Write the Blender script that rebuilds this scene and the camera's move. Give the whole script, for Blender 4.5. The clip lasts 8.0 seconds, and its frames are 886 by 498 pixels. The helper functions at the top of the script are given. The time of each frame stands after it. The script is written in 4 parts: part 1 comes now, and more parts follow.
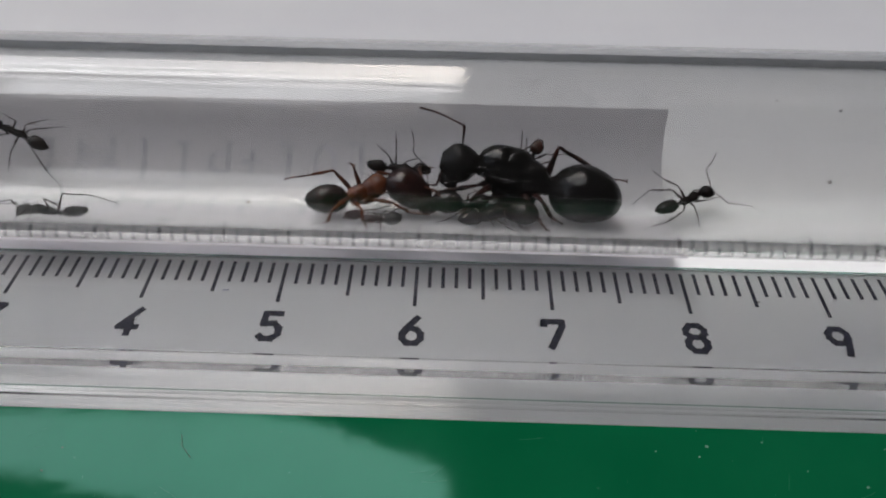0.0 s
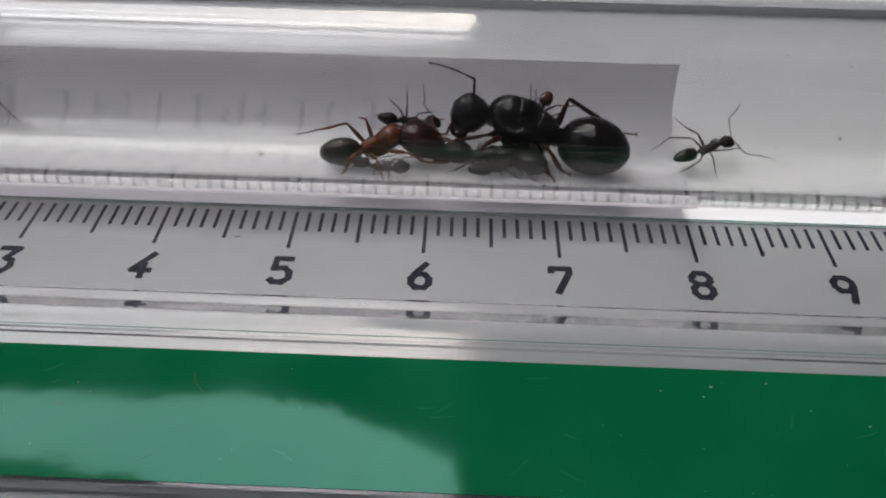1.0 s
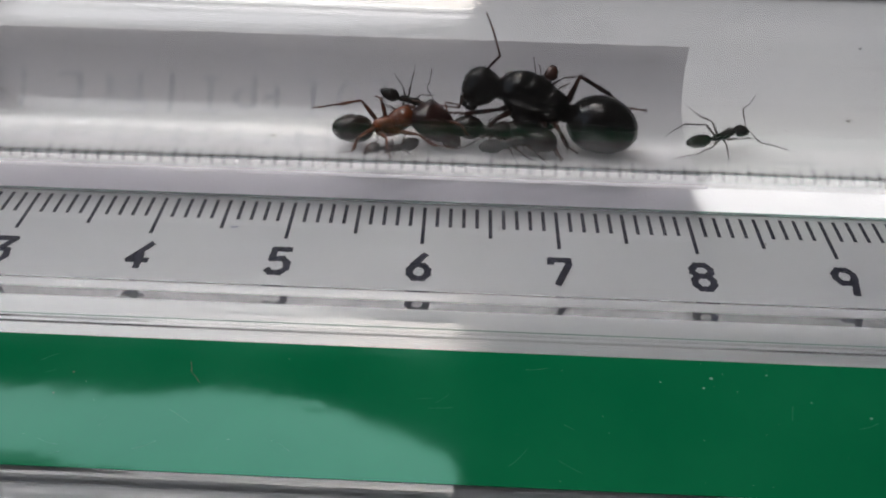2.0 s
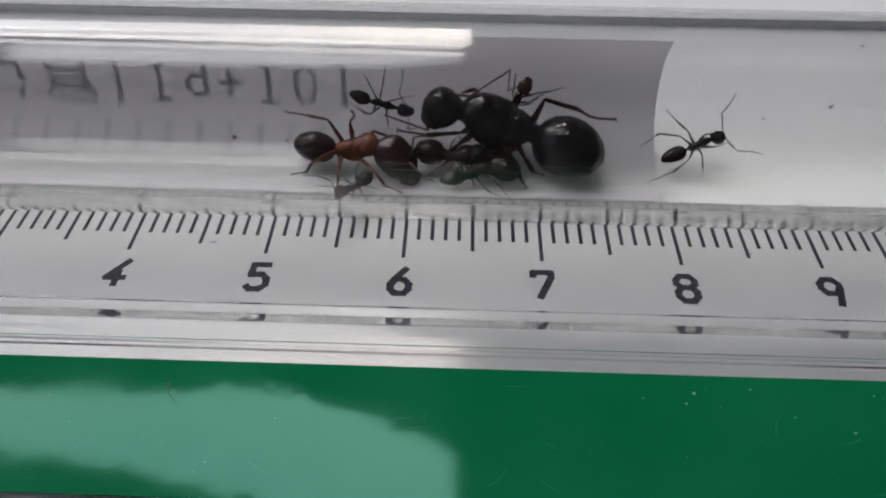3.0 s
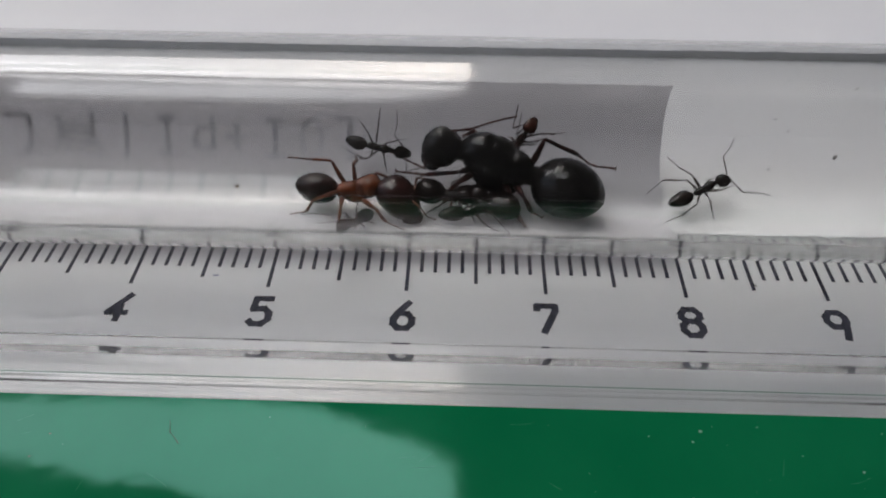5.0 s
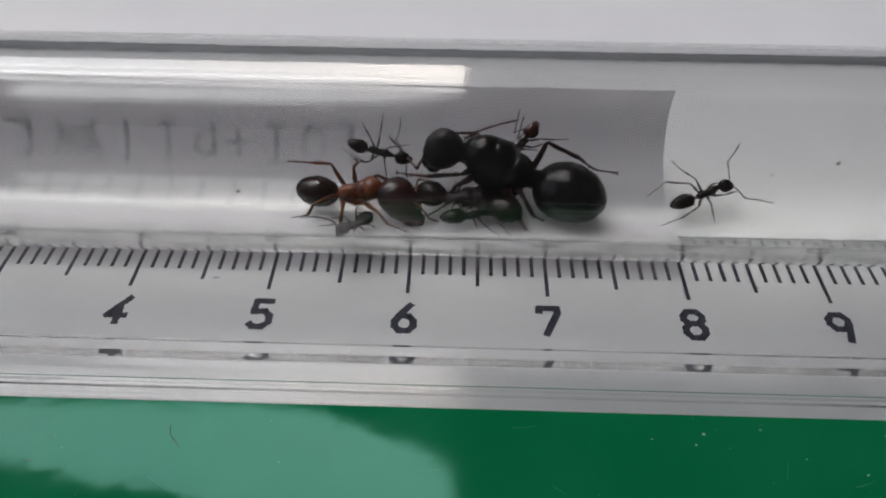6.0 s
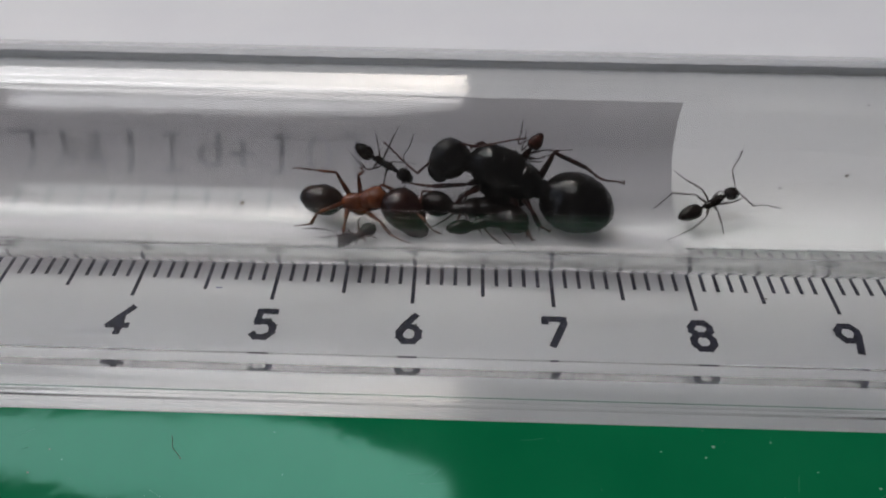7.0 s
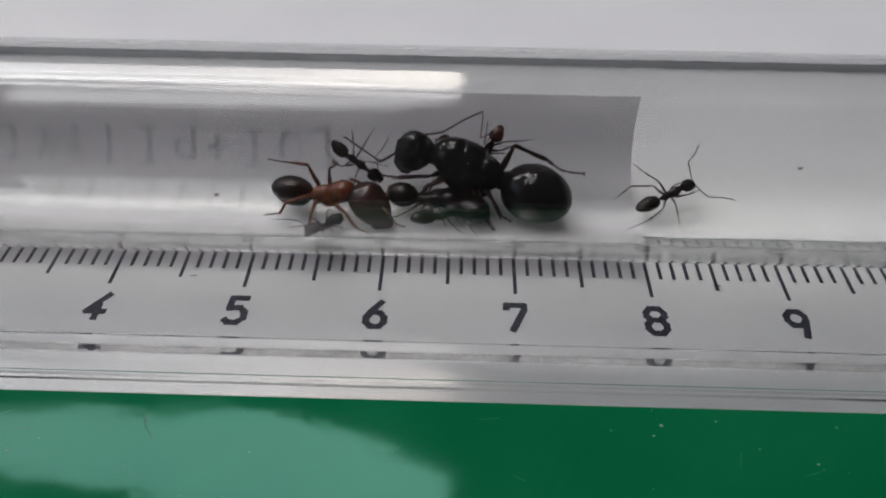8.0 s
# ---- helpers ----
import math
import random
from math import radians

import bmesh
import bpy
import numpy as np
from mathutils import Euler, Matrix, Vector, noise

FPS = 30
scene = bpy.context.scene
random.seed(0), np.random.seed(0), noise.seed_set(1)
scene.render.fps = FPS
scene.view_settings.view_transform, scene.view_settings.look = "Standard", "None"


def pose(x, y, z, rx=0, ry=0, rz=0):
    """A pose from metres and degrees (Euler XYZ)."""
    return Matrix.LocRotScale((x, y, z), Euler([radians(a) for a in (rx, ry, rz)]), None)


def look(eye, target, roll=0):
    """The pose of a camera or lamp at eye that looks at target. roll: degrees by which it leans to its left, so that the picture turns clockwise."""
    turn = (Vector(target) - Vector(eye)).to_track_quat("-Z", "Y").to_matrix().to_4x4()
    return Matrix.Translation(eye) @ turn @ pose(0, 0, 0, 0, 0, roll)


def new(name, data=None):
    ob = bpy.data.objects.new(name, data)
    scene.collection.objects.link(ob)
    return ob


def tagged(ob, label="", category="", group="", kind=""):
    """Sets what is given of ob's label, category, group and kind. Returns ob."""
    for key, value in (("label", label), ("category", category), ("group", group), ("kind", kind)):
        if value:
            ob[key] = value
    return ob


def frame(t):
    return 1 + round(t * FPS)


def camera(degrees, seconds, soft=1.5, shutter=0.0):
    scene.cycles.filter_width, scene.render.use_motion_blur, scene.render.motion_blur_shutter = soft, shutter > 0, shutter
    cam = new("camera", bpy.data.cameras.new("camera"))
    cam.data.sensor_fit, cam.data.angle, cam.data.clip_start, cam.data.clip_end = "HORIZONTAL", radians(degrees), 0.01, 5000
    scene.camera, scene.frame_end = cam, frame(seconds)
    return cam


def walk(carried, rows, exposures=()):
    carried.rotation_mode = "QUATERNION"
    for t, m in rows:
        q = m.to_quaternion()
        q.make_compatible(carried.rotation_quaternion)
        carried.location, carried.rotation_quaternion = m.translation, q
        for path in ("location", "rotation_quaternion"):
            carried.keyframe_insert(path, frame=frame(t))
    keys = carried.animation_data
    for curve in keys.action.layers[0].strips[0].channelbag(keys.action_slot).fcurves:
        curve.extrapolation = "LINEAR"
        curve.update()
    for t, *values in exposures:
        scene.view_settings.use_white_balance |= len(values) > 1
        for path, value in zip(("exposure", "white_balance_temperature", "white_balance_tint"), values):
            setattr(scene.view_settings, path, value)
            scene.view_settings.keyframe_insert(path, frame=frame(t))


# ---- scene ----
import collections

MM = 0.001
cam = camera(62, 8.0, soft=1.9)
PATH = [
    (0.0, pose(0.00266, -0.03572, 0.04375, 41.215, -0.494, 1.716)),
    (0.5, pose(0.00210, -0.03722, 0.04371, 40.516, -0.472, 2.116)),
    (1.0, pose(0.00259, -0.03831, 0.04232, 40.233, -0.382, 2.334)),
    (1.3, pose(0.00208, -0.03774, 0.04138, 39.119, -0.596, 2.501)),
    (1.5, pose(0.00236, -0.03837, 0.04100, 40.032, -0.718, 2.362)),
    (1.7, pose(0.00256, -0.03853, 0.04179, 40.073, -0.489, 2.470)),
    (2.8, pose(0.00322, -0.03788, 0.04127, 40.387, -0.454, 2.007)),
    (3.0, pose(0.00388, -0.03701, 0.04213, 39.661, -0.147, 1.904)),
    (3.5, pose(0.00396, -0.03635, 0.04252, 39.206, 0.042, 1.846)),
    (4.0, pose(0.00403, -0.03618, 0.04276, 39.948, -0.012, 1.809)),
    (4.5, pose(0.00369, -0.03594, 0.04307, 40.368, -0.033, 1.800)),
    (4.7, pose(0.00382, -0.03575, 0.04306, 40.356, 0.085, 1.890)),
    (5.8, pose(0.00332, -0.03510, 0.04307, 40.102, -0.100, 1.760)),
    (6.0, pose(0.00340, -0.03537, 0.04286, 40.501, -0.119, 1.714)),
    (6.5, pose(0.00307, -0.03492, 0.04290, 41.018, -0.217, 1.721)),
    (7.0, pose(0.00295, -0.03520, 0.04244, 41.428, -0.249, 1.740)),
    (7.5, pose(0.00376, -0.03486, 0.04167, 41.536, -0.562, 1.645)),
    (8.0, pose(0.00535, -0.03686, 0.04367, 41.104, -0.339, 1.588)),
]
walk(cam, PATH, exposures=((0.0, 0.65), (1.0, 0.77), (1.5, 0.87), (3.5, 0.93), (4.5, 0.86), (7.0, 0.8), (8.0, 0.78)))

# ---- world, light, exposure ----
world = bpy.data.worlds.new("overcast_sky")
scene.world = world
world.use_nodes = True
sky = world.node_tree.nodes.new("ShaderNodeTexSky")
sky.sky_type = 'NISHITA'
sky.sun_disc = False
sky.sun_elevation, sky.sun_rotation = radians(50), radians(0)
sky.dust_density = 4.0
world.node_tree.nodes["Background"].inputs[1].default_value = 0.08
world.node_tree.links.new(sky.outputs[0], world.node_tree.nodes["Background"].inputs[0])


def area_lamp(name, m, sx, sy, watts, colour):
    data = bpy.data.lights.new(name, 'AREA')
    data.shape, data.size, data.size_y = 'RECTANGLE', sx, sy
    data.energy, data.color = watts, colour
    ob = new(name, data)
    ob.matrix_world = m
    return ob


area_lamp("window_daylight", look((-0.676, 0.643, 1.333), (-0.676, 0.0, 1.333)), 1.376, 1.426, 18.3, (1.0, 0.98, 0.97))
# weak fill light added from the left; no window is known there
area_lamp("side_fill_light", look((-1.327, -0.136, 1.116), (0.0, -0.136, 1.116)), 1.395, 1.52, 0.9, (1.0, 0.98, 0.965))
area_lamp("roof_window_daylight", look((-0.651, 0.25, 2.145), (-0.651, 0.25, 0.0)), 1.33, 0.74, 4.8, (1.0, 0.985, 0.975))

# ---- materials ----


def shader(name, colour, rough=0.5, metal=0.0, spec=0.5, coat=0.0):
    m = bpy.data.materials.new(name)
    m.use_nodes = True
    b = m.node_tree.nodes["Principled BSDF"]
    b.inputs["Base Color"].default_value = (*colour, 1)
    b.inputs["Roughness"].default_value = rough
    b.inputs["Metallic"].default_value = metal
    b.inputs["Specular IOR Level"].default_value = spec
    b.inputs["Coat Weight"].default_value = coat
    return m


def varied(m, c1, c2, scale, detail=4.0, bump=0.0, bump_scale=None, rough=None, at=(0.35, 0.65)):
    """Colour between c1 and c2 by noise in object space (metres), with a fine relief."""
    nt = m.node_tree
    b = nt.nodes["Principled BSDF"]
    co = nt.nodes.new("ShaderNodeTexCoord")
    n = nt.nodes.new("ShaderNodeTexNoise")
    n.inputs["Scale"].default_value, n.inputs["Detail"].default_value = scale, detail
    nt.links.new(co.outputs["Object"], n.inputs["Vector"])
    r = nt.nodes.new("ShaderNodeValToRGB")
    r.color_ramp.elements[0].position, r.color_ramp.elements[1].position = at
    r.color_ramp.elements[0].color, r.color_ramp.elements[1].color = (*c1, 1), (*c2, 1)
    nt.links.new(n.outputs["Fac"], r.inputs["Fac"])
    nt.links.new(r.outputs["Color"], b.inputs["Base Color"])
    if rough:
        mr = nt.nodes.new("ShaderNodeMapRange")
        mr.inputs["To Min"].default_value, mr.inputs["To Max"].default_value = rough
        nt.links.new(n.outputs["Fac"], mr.inputs["Value"])
        nt.links.new(mr.outputs[0], b.inputs["Roughness"])
    if bump:
        n2 = nt.nodes.new("ShaderNodeTexNoise")
        n2.inputs["Scale"].default_value, n2.inputs["Detail"].default_value = bump_scale or scale * 8, 3.0
        nt.links.new(co.outputs["Object"], n2.inputs["Vector"])
        bp = nt.nodes.new("ShaderNodeBump")
        bp.inputs["Strength"].default_value, bp.inputs["Distance"].default_value = 1.0, bump
        nt.links.new(n2.outputs["Fac"], bp.inputs["Height"])
        nt.links.new(bp.outputs[0], b.inputs["Normal"])
    return m


def clear(name, ior, rough, colour=(1, 1, 1)):
    m = shader(name, colour, rough)
    b = m.node_tree.nodes["Principled BSDF"]
    b.inputs["Transmission Weight"].default_value = 1.0
    b.inputs["IOR"].default_value = ior
    return m


PAPER_WHITE = varied(shader("white_paper", (0.82, 0.82, 0.84), 0.85), (0.80, 0.80, 0.83), (0.84, 0.84, 0.86), 60, bump=0.00002, bump_scale=4000)
GLASS = clear("tube_glass", 1.5, 0.0, (0.85, 0.855, 0.848))
nt = GLASS.node_tree                                # drawn glass is never quite even
ripple = nt.nodes.new("ShaderNodeTexNoise")
ripple.inputs["Scale"].default_value = 1400
place = nt.nodes.new("ShaderNodeTexCoord")
nt.links.new(place.outputs["Object"], ripple.inputs["Vector"])
wave = nt.nodes.new("ShaderNodeBump")
wave.inputs["Strength"].default_value, wave.inputs["Distance"].default_value = 1.0, 0.000004
nt.links.new(ripple.outputs["Fac"], wave.inputs["Height"])
nt.links.new(wave.outputs[0], nt.nodes["Principled BSDF"].inputs["Normal"])
HANDLED_GLASS = GLASS.copy()                        # its outer face is dulled by fingers
HANDLED_GLASS.name = "handled_tube_glass"
HANDLED_GLASS.node_tree.nodes["Principled BSDF"].inputs["Roughness"].default_value = 0.05
ACRYLIC = clear("clear_acrylic", 1.49, 0.0, (0.99, 1.0, 0.995))
WORN = clear("worn_acrylic_underside", 1.49, 0.25, (1.0, 1.0, 1.0))
SMEARED = clear("smeared_acrylic", 1.49, 0.14, (0.98, 0.99, 0.985))
EDGE_TINT = clear("green_tinted_edge", 1.49, 0.0, (0.3, 0.66, 0.56))
INK = varied(shader("ruler_ink", (0.02, 0.02, 0.042), 0.55), (0.012, 0.012, 0.028), (0.05, 0.05, 0.09), 2600)
GREEN = varied(shader("green_plastic", (0.0, 0.125, 0.048), 0.07, spec=0.32), (0.002, 0.12, 0.045), (0.005, 0.14, 0.055), 120, rough=(0.03, 0.1), bump=0.00002, bump_scale=220)
GREEN.node_tree.nodes["Principled BSDF"].inputs["Specular Tint"].default_value = (0.42, 1.0, 0.9, 1)
LABEL = varied(shader("label_paper", (0.8, 0.8, 0.83), 0.85), (0.85, 0.85, 0.88), (0.9, 0.9, 0.92), 300, bump=0.00001, bump_scale=5000)
WALL_PAINT = varied(shader("wall_paint", (0.05, 0.048, 0.046), 0.9), (0.045, 0.043, 0.041), (0.055, 0.053, 0.051), 3)
PALE_PAINT = varied(shader("pale_wall_paint", (0.65, 0.65, 0.65), 0.9), (0.62, 0.62, 0.62), (0.68, 0.68, 0.67), 3)
nt = LABEL.node_tree
lit = nt.nodes.new("ShaderNodeBsdfTranslucent")
lit.inputs["Color"].default_value = (0.93, 0.915, 0.945, 1)
mix = nt.nodes.new("ShaderNodeMixShader")
mix.inputs["Fac"].default_value = 0.54
nt.links.new(nt.nodes["Principled BSDF"].outputs[0], mix.inputs[1])
nt.links.new(lit.outputs[0], mix.inputs[2])
nt.links.new(mix.outputs[0], nt.nodes["Material Output"].inputs["Surface"])
BLACK_SHELL = varied(shader("black_cuticle", (0.004, 0.004, 0.004), 0.09, spec=0.4), (0.002, 0.002, 0.002), (0.006, 0.005, 0.005), 900, bump=0.0000004, bump_scale=12000)
DARK_SHELL = varied(shader("dark_brown_cuticle", (0.006, 0.005, 0.004), 0.22, spec=0.36), (0.003, 0.002, 0.002), (0.009, 0.005, 0.004), 1500, bump=0.0000006, bump_scale=12000)
RED_SHELL = varied(shader("orange_brown_cuticle", (0.12, 0.026, 0.006), 0.25, spec=0.45), (0.045, 0.010, 0.004), (0.14, 0.034, 0.008), 1200, bump=0.0000012, bump_scale=12000)
MAROON_SHELL = varied(shader("maroon_cuticle", (0.016, 0.005, 0.004), 0.15, spec=0.5), (0.010, 0.003, 0.003), (0.022, 0.006, 0.004), 700, bump=0.0000006, bump_scale=12000)
LEG_BLACK = varied(shader("blackish_leg_cuticle", (0.015, 0.009, 0.008), 0.35), (0.012, 0.008, 0.008), (0.04, 0.016, 0.012), 1500)
LEG_RED = varied(shader("red_brown_leg_cuticle", (0.02, 0.006, 0.004), 0.3, spec=0.25), (0.008, 0.003, 0.003), (0.036, 0.009, 0.006), 900)
LEG_ORANGE = varied(shader("orange_leg_cuticle", (0.1, 0.026, 0.008), 0.3, spec=0.35), (0.045, 0.011, 0.004), (0.11, 0.03, 0.009), 1500)
DULL_BLACK = varied(shader("dull_black_cuticle", (0.005, 0.005, 0.005), 0.2, spec=0.38), (0.003, 0.003, 0.003), (0.007, 0.006, 0.006), 900, bump=0.000003, bump_scale=7000)
RUDDY_SHELL = varied(shader("ruddy_cuticle", (0.045, 0.017, 0.013), 0.25, spec=0.4), (0.035, 0.013, 0.01), (0.055, 0.02, 0.015), 900)
BROWN_SHELL = varied(shader("blackish_brown_cuticle", (0.01, 0.005, 0.004), 0.14, spec=0.5), (0.005, 0.003, 0.002), (0.016, 0.006, 0.004), 800, bump=0.0000006, bump_scale=12000)
TIP_RED = varied(shader("reddish_foot_cuticle", (0.06, 0.02, 0.012), 0.4), (0.035, 0.012, 0.008), (0.08, 0.026, 0.014), 1500)
EYE = shader("black_eye", (0.004, 0.004, 0.004), 0.12)

# ---- mesh helpers ----


def part(name, bm, material, parent=None, label=""):
    me = bpy.data.meshes.new(name)
    bm.to_mesh(me)
    bm.free()
    me.materials.append(material)
    ob = new(name, me)
    ob.parent = parent
    if label:
        tagged(ob, label)
    return ob


def empty(name):
    ob = new(name)
    ob.empty_display_size = 0.002
    return ob


def box(bm, x0, x1, y0, y1, z0, z1):
    v = [bm.verts.new(p) for p in ((x0, y0, z0), (x1, y0, z0), (x1, y1, z0), (x0, y1, z0), (x0, y0, z1), (x1, y0, z1), (x1, y1, z1), (x0, y1, z1))]
    for f in ((0, 3, 2, 1), (4, 5, 6, 7), (0, 1, 5, 4), (1, 2, 6, 5), (2, 3, 7, 6), (3, 0, 4, 7)):
        bm.faces.new([v[i] for i in f])
    return bm


def extrude_x(bm, profile, x0, x1):
    """A closed (y, z) outline, counter-clockwise seen from +x, drawn along x."""
    a = [bm.verts.new((x0, y, z)) for y, z in profile]
    b = [bm.verts.new((x1, y, z)) for y, z in profile]
    n = len(profile)
    for i in range(n):
        bm.faces.new((a[i], a[(i + 1) % n], b[(i + 1) % n], b[i]))
    bm.faces.new(a[::-1])
    bm.faces.new(b)
    bmesh.ops.recalc_face_normals(bm, faces=bm.faces)
    return bm


# ---- the large structure ----
X0, X1 = -0.075, 0.095          # ruler ends along x

bm = box(bmesh.new(), -0.6, 0.6, -0.031, 0.55, -0.03, 0.0)
bmesh.ops.bevel(bm, geom=bm.edges[:], offset=0.002, segments=2, affect='EDGES')
tabletop = part("tabletop", bm, PAPER_WHITE)
tagged(tabletop, "matt white tabletop under the ruler and tube", "table", kind="structure")
for x in (-0.55, 0.51):
    for y in (-0.02, 0.49):
        bm = box(bmesh.new(), x, x + 0.04, y, y + 0.04, -0.75, -0.03)
        bmesh.ops.bevel(bm, geom=bm.edges[:], offset=0.003, segments=2, affect='EDGES')
        part("table_leg", bm, PAPER_WHITE, tabletop)


def wall(name, x0, x1, y0, y1, z0, z1, label, paint=WALL_PAINT):
    tagged(part(name, box(bmesh.new(), x0, x1, y0, y1, z0, z1), paint), label, "wall", kind="structure")


# unseen room, added to block light and give the gloss something dark to mirror
FLOOR, CEIL = -0.75, 2.11
SOUTH, NORTH, WEST, EAST = -1.24, 0.62, -1.302, 1.24
DEEP = 0.06                                         # thickness of the walls
wall("floor", WEST - DEEP, EAST, SOUTH, NORTH + DEEP, FLOOR - DEEP, FLOOR, "unseen dark floor added to close off light from below")
# unseen ceiling; its uneven opening shapes the overhead light and its reflection
bm = bmesh.new()
bm.faces.new([bm.verts.new((x, y, CEIL)) for x, y in ((WEST - DEEP, SOUTH), (EAST, SOUTH), (EAST, NORTH + DEEP), (0.012, NORTH + DEEP), (0.0, 0.372), (-0.217, 0.0), (-0.558, -0.093), (WEST - DEEP, -0.093))])
deep = bmesh.ops.extrude_face_region(bm, geom=bm.faces[:])
bmesh.ops.translate(bm, verts=[v for v in deep["geom"] if isinstance(v, bmesh.types.BMVert)], vec=(0, 0, 0.03))
bmesh.ops.recalc_face_normals(bm, faces=bm.faces)
tagged(part("ceiling", bm, WALL_PAINT), "unseen dark ceiling round a roof window, its opening shaped for reflections", "ceiling", kind="structure")
# unseen west wall, left open only for the added fill light
wall("wall_west_lower", WEST - DEEP, WEST, SOUTH, NORTH, FLOOR, 0.34, "unseen wall under the opening for the added side light")
wall("wall_west_upper", WEST - DEEP, WEST, SOUTH, NORTH, 1.89, CEIL, "unseen wall over the opening for the added side light")
wall("wall_west_end", WEST - DEEP, WEST, SOUTH, -0.837, 0.34, 1.89, "unseen wall beside the opening for the added side light")
wall("wall_west_corner", WEST - DEEP, WEST, 0.57, NORTH, 0.34, 1.89, "unseen corner between the window and the side light's opening")
wall("wall_east", EAST, EAST + DEEP, SOUTH, NORTH + DEEP, FLOOR, CEIL, "unseen dark wall added to darken reflections")
wall("wall_south", WEST - DEEP, EAST, SOUTH - DEEP, SOUTH, FLOOR, CEIL, "unseen dark wall added to darken reflections")
wall("wall_north_lower", WEST - DEEP, EAST, NORTH, NORTH + DEEP, FLOOR, 0.62, "unseen pale wall added under the window", PALE_PAINT)


def pierced_wall(name, shape, label):
    """An unseen wall with the (x, z) outline given, on the north side, that masks the window light."""
    bm = bmesh.new()
    bm.faces.new([bm.verts.new((x, NORTH, z)) for x, z in shape])
    back = bmesh.ops.extrude_face_region(bm, geom=bm.faces[:])
    bmesh.ops.translate(bm, verts=[v for v in back["geom"] if isinstance(v, bmesh.types.BMVert)], vec=(0, 0.02, 0))
    bmesh.ops.recalc_face_normals(bm, faces=bm.faces)
    tagged(part(name, bm, WALL_PAINT), label, "wall", kind="structure")


# outlines fitted to the dark shapes mirrored in the green band, not to real walls
pierced_wall("north_mask_upper", [(WEST - DEEP, 1.488), (-1.085, 1.513), (-0.88, 1.562), (-0.831, 1.612), (-0.756, 1.612), (-0.67, 1.674), (-0.558, 1.761), (-0.372, 1.86), (-0.186, 1.96), (0.012, 2.01), (EAST, 2.046), (EAST, CEIL), (WEST - DEEP, CEIL)], "unseen mask over the window, its ragged sloping edge shaping the reflection")
pierced_wall("north_mask_side", [(0.012, 0.62), (EAST, 0.62), (EAST, 2.046), (0.018, 2.01), (0.012, 1.42), (-0.037, 1.376), (-0.112, 1.314), (-0.198, 1.24), (-0.285, 1.19), (-0.372, 1.178), (-0.744, 1.197), (WEST - DEEP, 1.209), (WEST - DEEP, 1.01), (0.012, 1.01)], "unseen mask beside the window, its slanting bar shaping the reflection")

# ---- ruler ----


EDGE, LIP, SLOPE = 0.7 * MM, 0.66 * MM, 0.194      # far edge of the ruler, its height there, slope of the bevel


def bevel_z(y):
    return LIP + (EDGE - y) * SLOPE


R1A, R1B = -9.3 * MM, -13.1 * MM
R2A, R2B = -21.95 * MM, -26.5 * MM
TOP = bevel_z(R1A)
BED = 1.5 * MM                                      # level of the green band


def hollow(y0, z0, y1, z1, n=12):
    """A hollow rounded flank from (y0, z0), steep at the top, down to (y1, z1), level at the foot."""
    return [(y0 + (y1 - y0) * (1 - math.cos(math.pi / 2 * i / n)), z0 + (z1 - z0) * math.sin(math.pi / 2 * i / n)) for i in range(n + 1)]


ruler = empty("ruler")
tagged(ruler, "clear plastic centimetre ruler with a glossy green band", "ruler")
prof = [(R1A - 0.1 * MM, 0.02 * MM), (EDGE, 0.02 * MM), (EDGE, LIP), (R1A + 0.05 * MM, TOP - 0.01 * MM), (R1A - 0.02 * MM, TOP - 0.1 * MM), (R1A - 0.16 * MM, TOP - 0.07 * MM), (R1A - 0.22 * MM, TOP + 0.01 * MM), (R1A - 0.4 * MM, TOP + 0.03 * MM), (R1A - 0.72 * MM, TOP - 0.01 * MM), (R1A - 0.78 * MM, TOP - 0.06 * MM)]
y, z, foot = R1A - 0.74 * MM, TOP - 0.06 * MM, BED - 0.1 * MM
while z > foot + 0.1 * MM:                          # the flank of the rail, slightly undercut towards its foot
    lean = radians(90 + 9 * (TOP - z) / (TOP - foot))
    y, z = y - 0.1 * MM * math.cos(lean), z - 0.1 * MM * math.sin(lean)
    prof.append((y, z))
FOOT_Y = y - 0.1 * MM
prof.append((FOOT_Y, foot))


def bed_z(y):
    return BED - 0.1 * MM * (y - R1B) / (FOOT_Y - R1B)


for y, deep in ((-11.72 * MM, 0.09 * MM), (-12.12 * MM, 0.12 * MM)):
    prof += [(y + 0.09 * MM, bed_z(y + 0.09 * MM)), (y, bed_z(y) - deep), (y - 0.09 * MM, bed_z(y - 0.09 * MM))]
prof += [(R1B, BED)]
prof += [(R2A, BED), (R2A - 0.2 * MM, BED), (R2A - 0.3 * MM, BED + 0.12 * MM), (R2A - 0.7 * MM, BED + 0.16 * MM), (R2A - 0.9 * MM, BED)]
prof += hollow(R2A - 1.0 * MM, BED + 0.01 * MM, R2A - 3.0 * MM, TOP, 8)[1:] + [(R2B + 0.5 * MM, TOP), (R2B, TOP - 0.5 * MM), (R2B, 0.02 * MM)]
body = part("clear_body", extrude_x(bmesh.new(), prof, X0, X1), ACRYLIC, ruler, "clear acrylic ruler body with raised rails")
body.data.materials.append(WORN)
body.data.materials.append(SMEARED)
for f in body.data.polygons:
    if f.normal.z < -0.9 and f.center.y > R1A:
        f.material_index = 1
    elif R1B - 0.1 * MM < f.center.y < R1A and (f.normal.z > 0.8 or (f.normal.y < -0.75 and f.center.z > BED - 0.1 * MM)):
        f.material_index = 2
